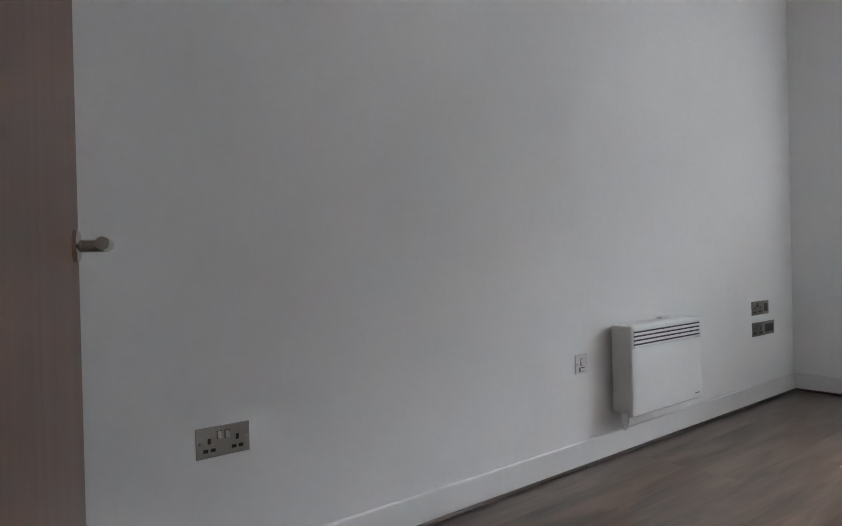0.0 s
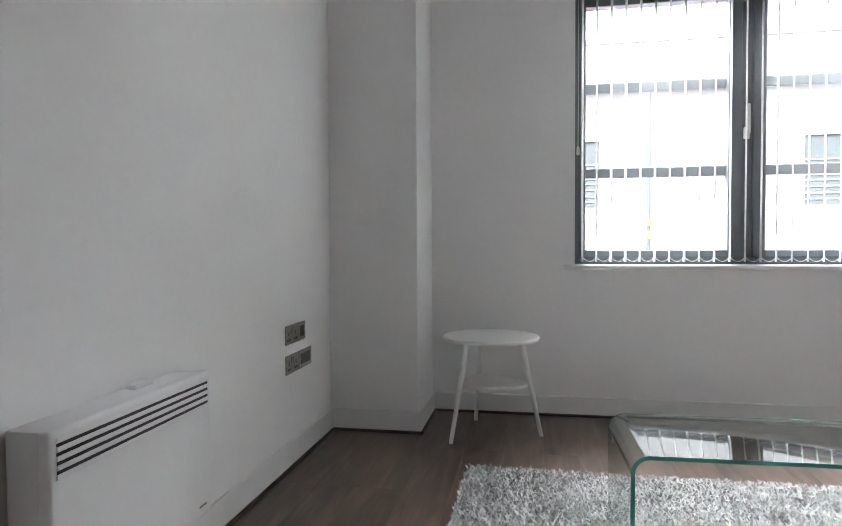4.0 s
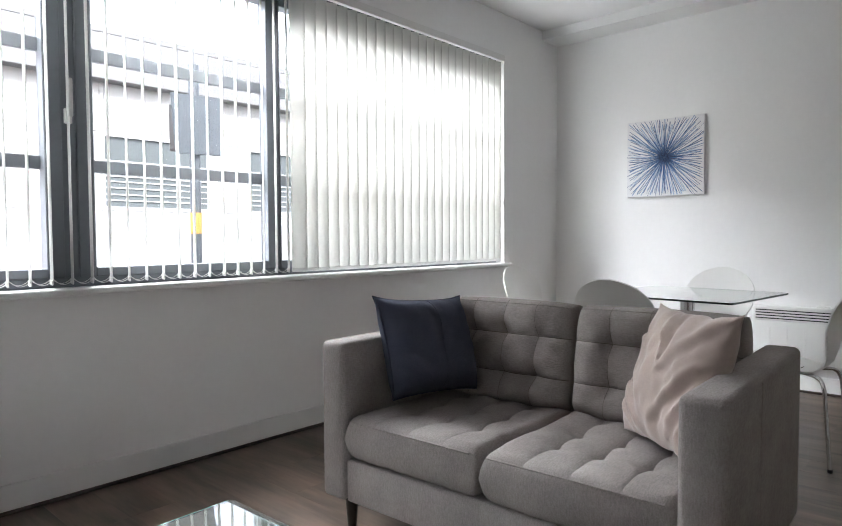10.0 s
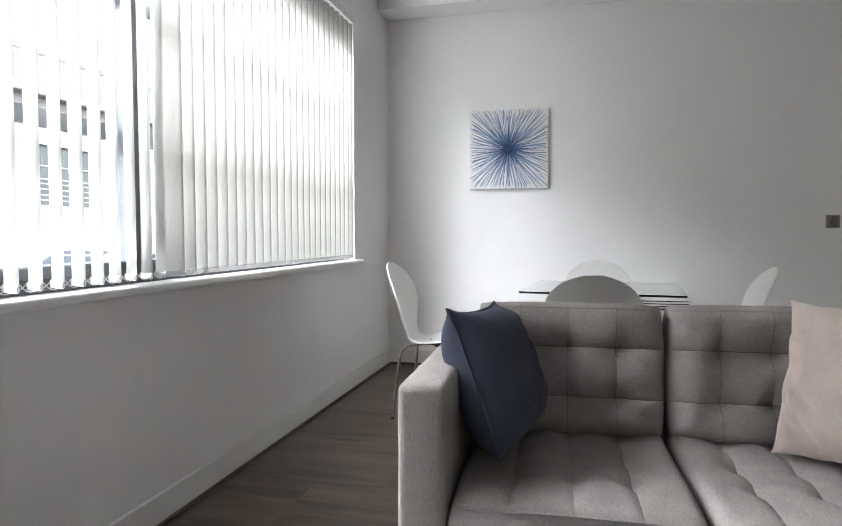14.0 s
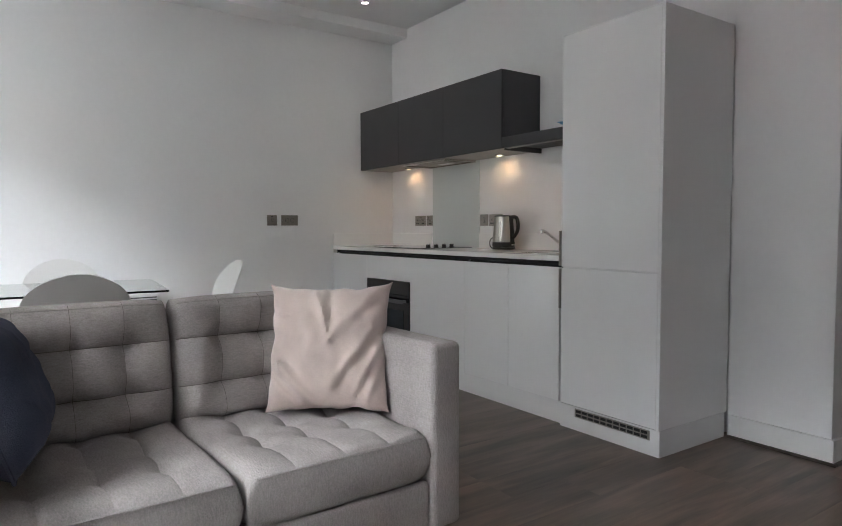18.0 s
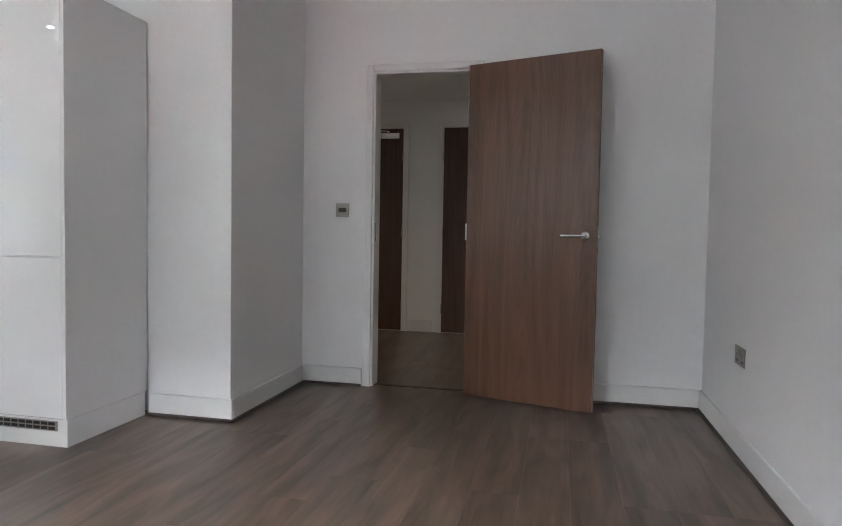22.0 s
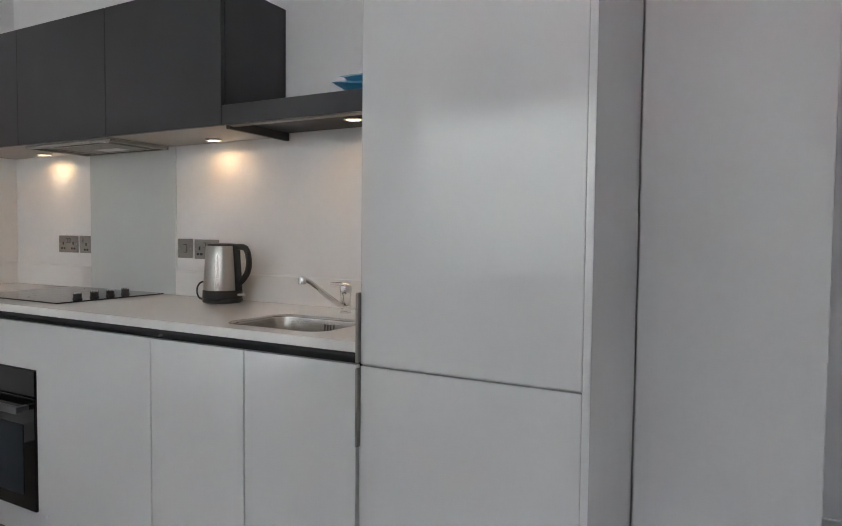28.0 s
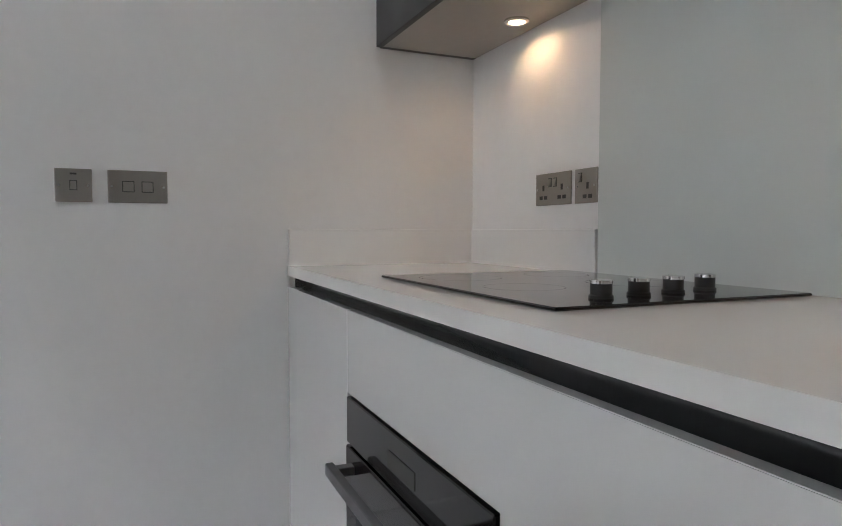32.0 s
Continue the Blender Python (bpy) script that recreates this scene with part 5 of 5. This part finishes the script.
stb = root("side_table", pose(0.876, 4.925, 0), "round white side table with three splayed legs", "side table")
part("tabletop", lathe([(0.235, 0.505), (0.252, 0.508), (0.256, 0.515), (0.256, 0.522), (0.252, 0.526), (0.20, 0.527), (0.02, 0.527)], 56), M_WHITE, stb, smooth=True)
feet = ((-0.190, -0.225), (0.265, -0.025), (-0.105, 0.225))
for fx, fy in feet:
    k = 0.60
    part("leg", tube([(fx, fy, 0.0), (fx * k, fy * k, 0.504)], 0.014, 14, [0.0105, 0.016]), M_WHITE, stb, smooth=True)
shelf_pts = []
for k in range(36):
    a = 2 * math.pi * k / 36
    lobes = max(math.cos(a - math.atan2(fy, fx)) for fx, fy in feet)
    shelf_pts.append(((0.12 + 0.075 * max(0.0, lobes) ** 2) * math.cos(a), (0.12 + 0.075 * max(0.0, lobes) ** 2) * math.sin(a)))
part("lower_shelf", prism(shelf_pts, 0.262, 0.277, "Z", 0.003), M_WHITE, stb)

# ---------- dining table and chairs ----------
dt = root("dining_table", pose(4.935, 3.685, 0, 0, 0, -5.5), "square glass dining table on a chrome pedestal", "dining table")
top = prism(rounded(-0.40, 0.40, -0.40, 0.40, 0.012, 3), 0.767, 0.777)
for f in top.faces:
    f.material_index = 0 if len(f.verts) > 4 else 1
part("glass_top", top, [M_CLEAR, M_DARKEDGE], dt)
part("column", lathe([(0.038, 0.018), (0.038, 0.75)], 32), M_CHROME, dt, smooth=True)
part("top_plate", lathe([(0.09, 0.75), (0.09, 0.7665)], 32), M_CHROME, dt)
part("base_plate", prism(rounded(-0.225, 0.225, -0.225, 0.225, 0.02, 4), 0.002, 0.012, "Z", 0.002), M_CHROME, dt)
part("column_flange", lathe([(0.075, 0.012), (0.072, 0.018), (0.04, 0.022)], 32), M_CHROME, dt, smooth=True)


# translucency added to lighten the shaded chair backs
M_SHELL = mat("translucent_white_shell", (0.84, 0.835, 0.82), 0.34, grain=0.012, scale=12)
sn, sl = M_SHELL.node_tree.nodes, M_SHELL.node_tree.links
shell_tr, shell_mix = sn.new("ShaderNodeBsdfTranslucent"), sn.new("ShaderNodeMixShader")
shell_tr.inputs["Color"].default_value = (0.90, 0.895, 0.88, 1)
shell_mix.inputs[0].default_value = 0.25
sl.new(sn["Principled BSDF"].outputs[0], shell_mix.inputs[1]), sl.new(shell_tr.outputs[0], shell_mix.inputs[2])
sl.new(shell_mix.outputs[0], sn["Material Output"].inputs["Surface"])


def build_chair(m):
    c = root("dining_chair", m, "white moulded shell chair on chrome legs", "chair", "chairs round the table")
    # side line of the shell, from the seat's front lip to the top of the back
    side = smooth_path([(0, 0.230, 0.428), (0, 0.208, 0.446), (0, 0.10, 0.450), (0, -0.03, 0.438), (0, -0.118, 0.436), (0, -0.165, 0.462), (0, -0.194, 0.530), (0, -0.224, 0.64), (0, -0.266, 0.77), (0, -0.318, 0.898)], 9)
    dist = [0.0]
    for a, b in zip(side, side[1:]):
        dist.append(dist[-1] + (b - a).length)
    L = dist[-1]
    keys = [(0.0, 0.150), (0.03, 0.182), (0.10, 0.203), (0.22, 0.206), (0.33, 0.182), (0.41, 0.140), (0.47, 0.112), (0.53, 0.112), (0.62, 0.160), (0.72, 0.200), (0.80, 0.207), (0.88, 0.190), (0.94, 0.150), (0.975, 0.105), (1.0, 0.045)]
    bm = bmesh.new()
    nc = 12
    rows = []
    for p, d in zip(side, dist):
        s = d / L
        for (s0, w0), (s1, w1) in zip(keys, keys[1:]):
            if s <= s1 + 1e-9:
                q = (s - s0) / (s1 - s0)
                w = w0 + (w1 - w0) * q
                break
        if s > 0.80:
            w = max(0.035, 0.207 * math.sqrt(max(0.0, 1 - ((s - 0.80) / 0.2) ** 2)))
        row = []
        for k in range(nc + 1):
            u = -1 + 2 * k / nc
            bend = (0.030 if s > 0.5 else 0.016) * (u * w / 0.2) ** 2
            fwd, up_ = (bend * min(1, (s - 0.42) * 4), 0) if s > 0.5 else (0, bend * (1 if s < 0.4 else (0.5 - s) * 10))
            row.append(bm.verts.new((u * w, p.y + fwd, p.z + up_)))
        rows.append(row)
    for a, b in zip(rows, rows[1:]):
        for k in range(nc):
            bm.faces.new((a[k], a[k + 1], b[k + 1], b[k]))
    bmesh.ops.recalc_face_normals(bm, faces=bm.faces[:])
    bmesh.ops.solidify(bm, geom=bm.faces[:], thickness=0.009)
    part("shell", bm, M_SHELL, c, smooth=True)
    for sx in (-1, 1):
        for sy in (-1, 1):
            pts = smooth_path([(sx * 0.03, sy * 0.055, 0.418), (sx * 0.10, sy * 0.115, 0.424), (sx * 0.158, sy * 0.172, 0.418), (sx * 0.183, sy * 0.196, 0.380), (sx * 0.192, sy * 0.206, 0.300), (sx * 0.220, sy * 0.234, 0.014)], 5)
            lg = part("leg", tube(pts, 0.0095, 12), M_CHROME, c, smooth=True)
            part("foot", lathe([(0.0105, 0.0), (0.0115, 0.003), (0.0115, 0.016)], 12, (sx * 0.2205, sy * 0.2345, 0)), M_BLACK, lg, smooth=True)
    part("seat_mount", boxes([(-0.05, 0.05, -0.07, 0.07, 0.410, 0.436), (-0.12, 0.12, -0.012, 0.012, 0.414, 0.428)], 0.004), M_BLACK, c)
    return c


chair = build_chair(pose(4.890, 3.165, 0, 0, 0, -2))
for x, y, a in ((5.310, 3.695, 90), (5.015, 4.615, 178), (4.385, 3.765, -90)):
    copy_thing(chair, pose(x, y, 0, 0, 0, a))


# ---------- doors ----------
def lever_handle(parent, m, material=None):
    """Round rose with a straight return-to-hinge lever; local x runs along the lever, y out of the door."""
    r = part("door_handle", lathe([(0.026, 0.0), (0.026, 0.006), (0.022, 0.009), (0.010, 0.010), (0.010, 0.048)], 24, (0, 0, 0), "Y"), M_STEEL, parent, "satin steel lever handle", smooth=True, at=m)
    part("lever", tube(smooth_path([(-0.004, 0.042, 0), (0.02, 0.049, 0), (0.06, 0.050, 0), (0.125, 0.050, 0)], 4), 0.0095, 12), M_STEEL, r, smooth=True)
    return r


hx, hy = 1.398, 0.062
dl_vec = Vector((0.636 - hx, 0.292 - hy, 0))
leaf_len = dl_vec.length
turn_deg = math.degrees(math.atan2(dl_vec.y, dl_vec.x))
door = root("door_1", pose(hx, hy, 0, 0, 0, turn_deg), "walnut veneer flush door standing wide open", "door", kind="structure")
part("door_leaf", box(0.0, leaf_len, 0.0, 0.044, 0.008, 2.036, 0.0015, 1), M_DOOR, door)
lever_handle(door, pose(leaf_len - 0.062, -0.0005, 1.005, 0, 0, 180))
lever_handle(door, pose(leaf_len - 0.062, 0.0445, 1.005, 0, 180, 0))
part("latch_plate", box(leaf_len, leaf_len + 0.0012, 0.010, 0.034, 0.945, 1.065), M_STEEL, door)
part("latch_bolt", box(leaf_len + 0.001, leaf_len + 0.011, 0.014, 0.030, 0.995, 1.015, 0.003), M_STEEL, door)
for z in (0.25, 1.02, 1.80):
    part("hinge", lathe([(0.006, z - 0.05), (0.006, z + 0.05)], 12, (-0.004, 0.004, 0)), M_STEEL, door, smooth=True)


def door_lining(x0, x1, z1, y0, y1, face):
    """Lining, stop and architrave of a doorway; face: +1 where the architrave stands on the y1 side."""
    t = 0.026
    setting("door_frame", boxes([(x0, x0 + t, y0, y1, 0, z1), (x1 - t, x1, y0, y1, 0, z1), (x0 + t, x1 - t, y0, y1, z1 - t, z1)], 0.002), M_TRIM, "white painted door lining")
    ya, yb = (y1, y1 + 0.016) if face > 0 else (y0 - 0.016, y0)
    w = 0.044
    setting("trim_architrave", boxes([(x0 - w + 0.012, x0 + 0.012, ya, yb, 0, z1 + w - 0.012), (x1 - 0.012, x1 + w - 0.012, ya, yb, 0, z1 + w - 0.012), (x0 + 0.0122, x1 - 0.0122, ya, yb, z1 - 0.012, z1 + w - 0.012)], 0.004), M_TRIM, "white door architrave")


door_lining(DX0, DX1, DZ, -0.12, 0.0, 1)
setting("door_strike", box(DX1 - 0.0275, DX1 - 0.0262, -0.035, -0.012, 0.95, 1.07), M_STEEL, "steel strike plate on the door lining")
setting("trim_threshold", box(DX0 + 0.02, DX1 - 0.02, -0.07, -0.04, 0.0005, 0.005, 0.002), M_BEAD, "dark threshold strip in the doorway")

for n_, (xa, xb, hs) in enumerate(((1.300, 2.030, 1), (2.400, 3.130, 1))):
    d = root("door_%d" % (n_ + 2), pose(xa, HY + 0.004, 0), "dark walnut flush door, closed, in the hall", "door", kind="structure")
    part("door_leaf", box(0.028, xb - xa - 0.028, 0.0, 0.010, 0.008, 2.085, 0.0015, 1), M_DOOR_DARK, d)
    part("door_frame", boxes([(0, 0.026, 0, 0.014, 0, 2.115), (xb - xa - 0.026, xb - xa, 0, 0.014, 0, 2.115), (0.026, xb - xa - 0.026, 0, 0.014, 2.089, 2.115)], 0.001), M_TRIM, d)
    part("architrave", boxes([(-0.034, -0.0005, 0, 0.018, 0, 2.149), (xb - xa + 0.0005, xb - xa + 0.034, 0, 0.018, 0, 2.149), (-0.0005, xb - xa + 0.0005, 0, 0.018, 2.1155, 2.149)], 0.003), M_TRIM, d)
    hxx = xb - xa - 0.028 if n_ == 0 else 0.028
    for z in (0.25, 1.02, 1.80):
        part("hinge", lathe([(0.007, z - 0.05), (0.007, z + 0.05)], 12, (hxx, 0.016, 0)), M_STEEL, d, smooth=True)
    lx = 0.085 if n_ == 0 else xb - xa - 0.085
    lever_handle(d, pose(lx, 0.0105, 1.02, 0, 0 if n_ == 0 else 180, 0))
    if n_ == 1:
        part("door_closer", boxes([(0.06, 0.30, 0.012, 0.055, 1.975, 2.035), (0.16, 0.185, 0.056, 0.066, 2.03, 2.05), (0.17, 0.45, 0.058, 0.064, 2.045, 2.058)], 0.003), M_STEEL, d, "steel overhead door closer")


# ---------- electrical plates ----------
def plate_base(name, m, w, h, label, category, material=M_PLATE):
    p = part(name, box(-w / 2, w / 2, 0.0, 0.005, -h / 2, h / 2, 0.0018, 2), material)
    p.matrix_world = m
    return tagged(p, label, category)


def screws(p, w, z=0.0):
    for s in (-1, 1):
        part("screw", lathe([(0.0034, 0.005), (0.003, 0.0058)], 10, (s * (w / 2 - 0.010), 0, z), "Y"), M_CHROME, p)


def rocker(p, x, z, w, h, material=M_PLATE):
    part("rocker", boxes([(x - w / 2 - 0.002, x + w / 2 + 0.002, 0.005, 0.0056, z - h / 2 - 0.002, z + h / 2 + 0.002)]), M_BLACK, p)
    part("switch", prism([(0.005, z - h / 2), (0.0115, z - h / 2), (0.0068, z + h / 2), (0.005, z + h / 2)], x - w / 2, x + w / 2, "X"), material, p)


def pins(p, x, z):
    part("socket_holes", boxes([(x - 0.0045, x + 0.0045, 0.005, 0.0056, z + 0.004, z + 0.020), (x - 0.018, x - 0.0035, 0.005, 0.0056, z - 0.020, z - 0.010), (x + 0.0035, x + 0.018, 0.005, 0.0056, z - 0.020, z - 0.010)]), M_BLACK, p)


def double_socket(m, w=0.150):
    p = plate_base("double_socket", m, w, 0.088, "satin steel double switched wall socket", "socket")
    for s in (-1, 1):
        pins(p, s * 0.042, -0.008)
        rocker(p, s * 0.0115, 0.018, 0.012, 0.020)
    screws(p, w)
    return p


def single_socket(m):
    p = plate_base("single_socket", m, 0.088, 0.088, "satin steel single switched wall socket", "socket")
    pins(p, -0.008, -0.012)
    rocker(p, 0.022, 0.022, 0.011, 0.020)
    screws(p, 0.088)
    return p


def rockers_plate(m, w, xs, label, neon=False, insert=M_PLATE, size=(0.026, 0.026), face=M_PLATE, rise=0.0):
    p = plate_base("light_switch", m, w, 0.088, label, "switch", face)
    for x in xs:
        rocker(p, x, rise, size[0], size[1], insert)
    if neon:
        part("neon", box(-0.008, 0.008, 0.005, 0.0058, 0.028, 0.033), M_DARKPLATE, p)
    screws(p, w)
    return p


def outlet(m, label, w=0.088):
    p = plate_base("media_outlet", m, w, 0.088, label, "outlet")
    part("insert", box(-w / 2 + 0.02, w / 2 - 0.02, 0.005, 0.0065, -0.026, 0.026, 0.001, 1), M_DARKPLATE, p)
    screws(p, w)
    return p


def west(y, z):
    return pose(0.001, y, z, 0, 0, -90)


def east(y, z):
    return pose(XE - 0.001, y, z, 0, 0, 90)


def kwall(x, z):
    return pose(x, YK + 0.001, z)


double_socket(west(0.770, 0.459), 0.160)
fused = rockers_plate(west(2.459, 0.474), 0.088, (0.0,), "white plastic fused switch beside the heater", size=(0.015, 0.028), insert=M_GLOSS, face=M_GLOSS, rise=0.008)
part("fuse_gap", box(-0.0175, 0.0175, 0.0045, 0.0078, -0.035, -0.0165, 0.0005, 1), M_DARKPLATE, fused)
part("fuse_carrier", box(-0.0150, 0.0150, 0.0078, 0.0105, -0.0325, -0.0190, 0.001, 1), M_GLOSS, fused)
double_socket(west(4.290, 0.606))
double_socket(west(4.290, 0.470))
outlet(west(4.412, 0.606), "satin steel television outlet plate")
outlet(west(4.455, 0.470), "satin steel wide data outlet plate with a dark insert", 0.164)
double_socket(east(2.434, 0.462), 0.155)
rockers_plate(east(3.875, 0.466), 0.088, (0.0,), "white plastic fused switch under the painting", size=(0.018, 0.030), insert=M_DARKPLATE, face=M_TRIM)
rockers_plate(east(2.080, 1.154), 0.088, (0.0,), "satin steel cooker switch with a neon", True, size=(0.014, 0.022))
rockers_plate(east(1.924, 1.154), 0.150, (-0.024, 0.024), "satin steel double light switch")
double_socket(kwall(5.862, 1.150), 0.160)
single_socket(kwall(5.721, 1.150))
rockers_plate(kwall(4.990, 1.144), 0.094, (0.0,), "satin steel wide single switch", size=(0.020, 0.034))
double_socket(kwall(4.855, 1.142), 0.150)
rockers_plate(pose(2.227, 0.001, 1.150, 0, 0, 0), 0.090, (-0.017, 0.0, 0.017), "satin steel triple light switch by the doorway", insert=M_DARKPLATE, size=(0.014, 0.024))


# ---------- panel heaters ----------
M_HEAT = mat("white_enamel", (0.80, 0.80, 0.79), 0.36, grain=0.012, scale=10)


def heater(m, w, h, d, slots_n, ribs, label):
    c = root("panel_heater", m, label, "heater", "wall heaters")
    part("back_box", box(-w / 2 + 0.012, w / 2 - 0.012, 0.012, d - 0.028, 0.012, h - 0.004, 0.006, 2), M_HEAT, c, smooth=True)
    fr = box(-w / 2, w / 2, d - 0.030, d, 0.0, h, 0.011, 4)
    fp = part("front_panel", fr, M_HEAT, c, smooth=True)
    part("grille_recess", box(-w / 2 + 0.022, w / 2 - 0.022, d - 0.0005, d + 0.0012, h - 0.022 - 0.0195 * slots_n, h - 0.020, 0.0), M_BLACK, fp, "dark air slots")
    for k in range(slots_n + 1):
        z = h - 0.022 - 0.0195 * k
        part("louvre", prism([(d - 0.001, z - 0.0085), (d + 0.005, z - 0.0045), (d + 0.005, z + 0.0055), (d - 0.001, z + 0.0045)], -w / 2 + 0.020, w / 2 - 0.020, "X"), M_HEAT, fp)
    for k in range(ribs):
        x = -w / 2 + (k + 1) * w / (ribs + 1)
        part("rib", box(x - 0.0018, x + 0.0018, d - 0.0005, d + 0.0025, 0.03, h - 0.15, 0.001, 1), M_HEAT, fp)
    part("badge", box(-w / 2 + 0.035, -w / 2 + 0.075, d, d + 0.001, 0.030, 0.036), M_PLATE, fp)
    part("control", box(-0.06 - w * 0.12, 0.02 - w * 0.12, 0.03, 0.06, h - 0.003, h + 0.010, 0.003, 2), M_HEAT, c)
    for s in (-1, 1):
        part("bracket", box(s * w * 0.3 - 0.02, s * w * 0.3 + 0.02, 0.0, 0.0125, 0.05, h - 0.06, 0.001, 1), M_STEEL, c)
    return c


h1 = heater(west(2.998, 0.205), 0.655, 0.432, 0.128, 4, 0, "white wall-mounted convector heater with air slots")
part("power_cord", tube(smooth_path([(0.27, 0.03, 0.014), (0.27, 0.034, -0.05), (0.245, 0.036, -0.085), (0.215, 0.034, -0.05), (0.21, 0.03, 0.014)], 6), 0.004, 8), M_TRIM, h1, smooth=True)
heater(east(3.340, 0.200), 0.672, 0.405, 0.085, 4, 5, "white wall-mounted panel heater with ribbed front")

# ---------- painting ----------
M_CANVAS = fabric("white_canvas", (0.80, 0.795, 0.815), 600, 0.03, bump=0.2)
M_INK = mat("navy_paint", (0.050, 0.090, 0.22), 0.6, grain=0.2, scale=60)
M_COBALT = mat("cobalt_paint", (0.110, 0.23, 0.48), 0.6, grain=0.2, scale=60)
M_SKYP = mat("pale_blue_paint", (0.34, 0.45, 0.62), 0.6, grain=0.15, scale=60)
pic = root("canvas_painting", pose(XE - 0.001, 4.347, 1.728, 0, 0, 90), "square canvas painting of blue strokes bursting outward", "painting")
PH = 0.305
part("canvas", box(-PH, PH, 0.0, 0.034, -PH, PH, 0.003, 2), M_CANVAS, pic)
rs = random.Random(21)


def burst(count, w0, w1, reach, lift, inner):
    """Tapered strokes from the middle to the canvas edge."""
    bm = bmesh.new()
    for k in range(count):
        a = 2 * math.pi * (k + rs.uniform(-0.35, 0.35)) / count
        c, s = math.cos(a), math.sin(a)
        edge = (PH - 0.001) / max(abs(c), abs(s))
        r1 = edge * rs.uniform(*reach)
        r0 = inner * rs.uniform(0.3, 1.6)
        wa, wb = w0 * rs.uniform(0.6, 1.3), w1 * rs.uniform(0.5, 1.5)
        bow = rs.uniform(-0.012, 0.012)
        pts = []
        for j in range(6):
            q = j / 5
            r = r0 + (r1 - r0) * q
            off = bow * math.sin(math.pi * q)
            w = wa + (wb - wa) * q
            x, z = r * c - s * off, r * s + c * off
            lim = PH - 0.0008
            pts.append([bm.verts.new((max(-lim, min(lim, x - s * w * e)), 0.0342 + lift, max(-lim, min(lim, z + c * w * e)))) for e in (-1, 1)])
        for p, n in zip(pts, pts[1:]):
            bm.faces.new((p[0], p[1], n[1], n[0]))
    return bm


tagged(part("pale_paint", burst(88, 0.0014, 0.0034, (0.80, 1.0), 0.0004, 0.02), M_SKYP, pic, "pale blue brush strokes"), kind="stuff")
tagged(part("blue_paint", burst(130, 0.0030, 0.0011, (0.28, 0.72), 0.0008, 0.004), M_COBALT, pic, "cobalt blue brush strokes"), kind="stuff")
tagged(part("dark_paint", burst(92, 0.0011, 0.0018, (0.90, 1.0), 0.0012, 0.02), M_INK, pic, "navy brush strokes"), kind="stuff")


# ---------- floor boards, last ----------
floor = setting("floor", boxes([(-0.15, XE + 0.15, -0.12, YN + 0.2, -0.12, -0.006), (-0.9, 3.75, HY - 0.15, -0.121, -0.12, -0.006)]), M_SUB, "dark brown-grey wood-effect laminate floor")
rng_f = random.Random(11)
PW, PL = 0.192, 1.28
plank_mesh = {}


def plank(x0, x1, y0, y1):
    key = (round(x1 - x0, 3), round(y1 - y0, 3))
    if key not in plank_mesh:
        w, h = x1 - x0, y1 - y0
        bm = bmesh.new()
        g = 0.00012
        top = [bm.verts.new(p) for p in ((g + 0.00025, g + 0.00025, 0), (w - g - 0.00025, g + 0.00025, 0), (w - g - 0.00025, h - g - 0.00025, 0), (g + 0.00025, h - g - 0.00025, 0))]
        low = [bm.verts.new(p) for p in ((g, g, -0.0015), (w - g, g, -0.0015), (w - g, h - g, -0.0015), (g, h - g, -0.0015))]
        bot = [bm.verts.new((v.co.x, v.co.y, -0.006)) for v in low]
        bm.faces.new(top)
        for a, b in ((top, low), (low, bot)):
            for k in range(4):
                bm.faces.new((a[k], b[k], b[(k + 1) % 4], a[(k + 1) % 4]))
        me = bpy.data.meshes.new("plank")
        bmesh.ops.recalc_face_normals(bm, faces=bm.faces[:])
        bm.to_mesh(me)
        bm.free()
        me.materials.append(M_PLANK)
        plank_mesh[key] = me
    ob = new("plank", plank_mesh[key])
    ob.parent = floor
    ob.location = (x0, y0, 0)


def lay(x0, x1, y0, y1):
    x = x0
    while x < x1 - 0.01:
        xe = min(x + PW, x1)
        y = y0 - rng_f.choice((0.2, 0.5, 0.8, 1.05))
        while y < y1 - 0.01:
            a, b = max(y, y0), min(y + PL, y1)
            if b - a > 0.02:
                plank(x, xe, a, b)
            y += PL
        x = xe


lay(0.0, XE, 0.0, YN)
lay(-0.75, 3.6, HY, -0.0)
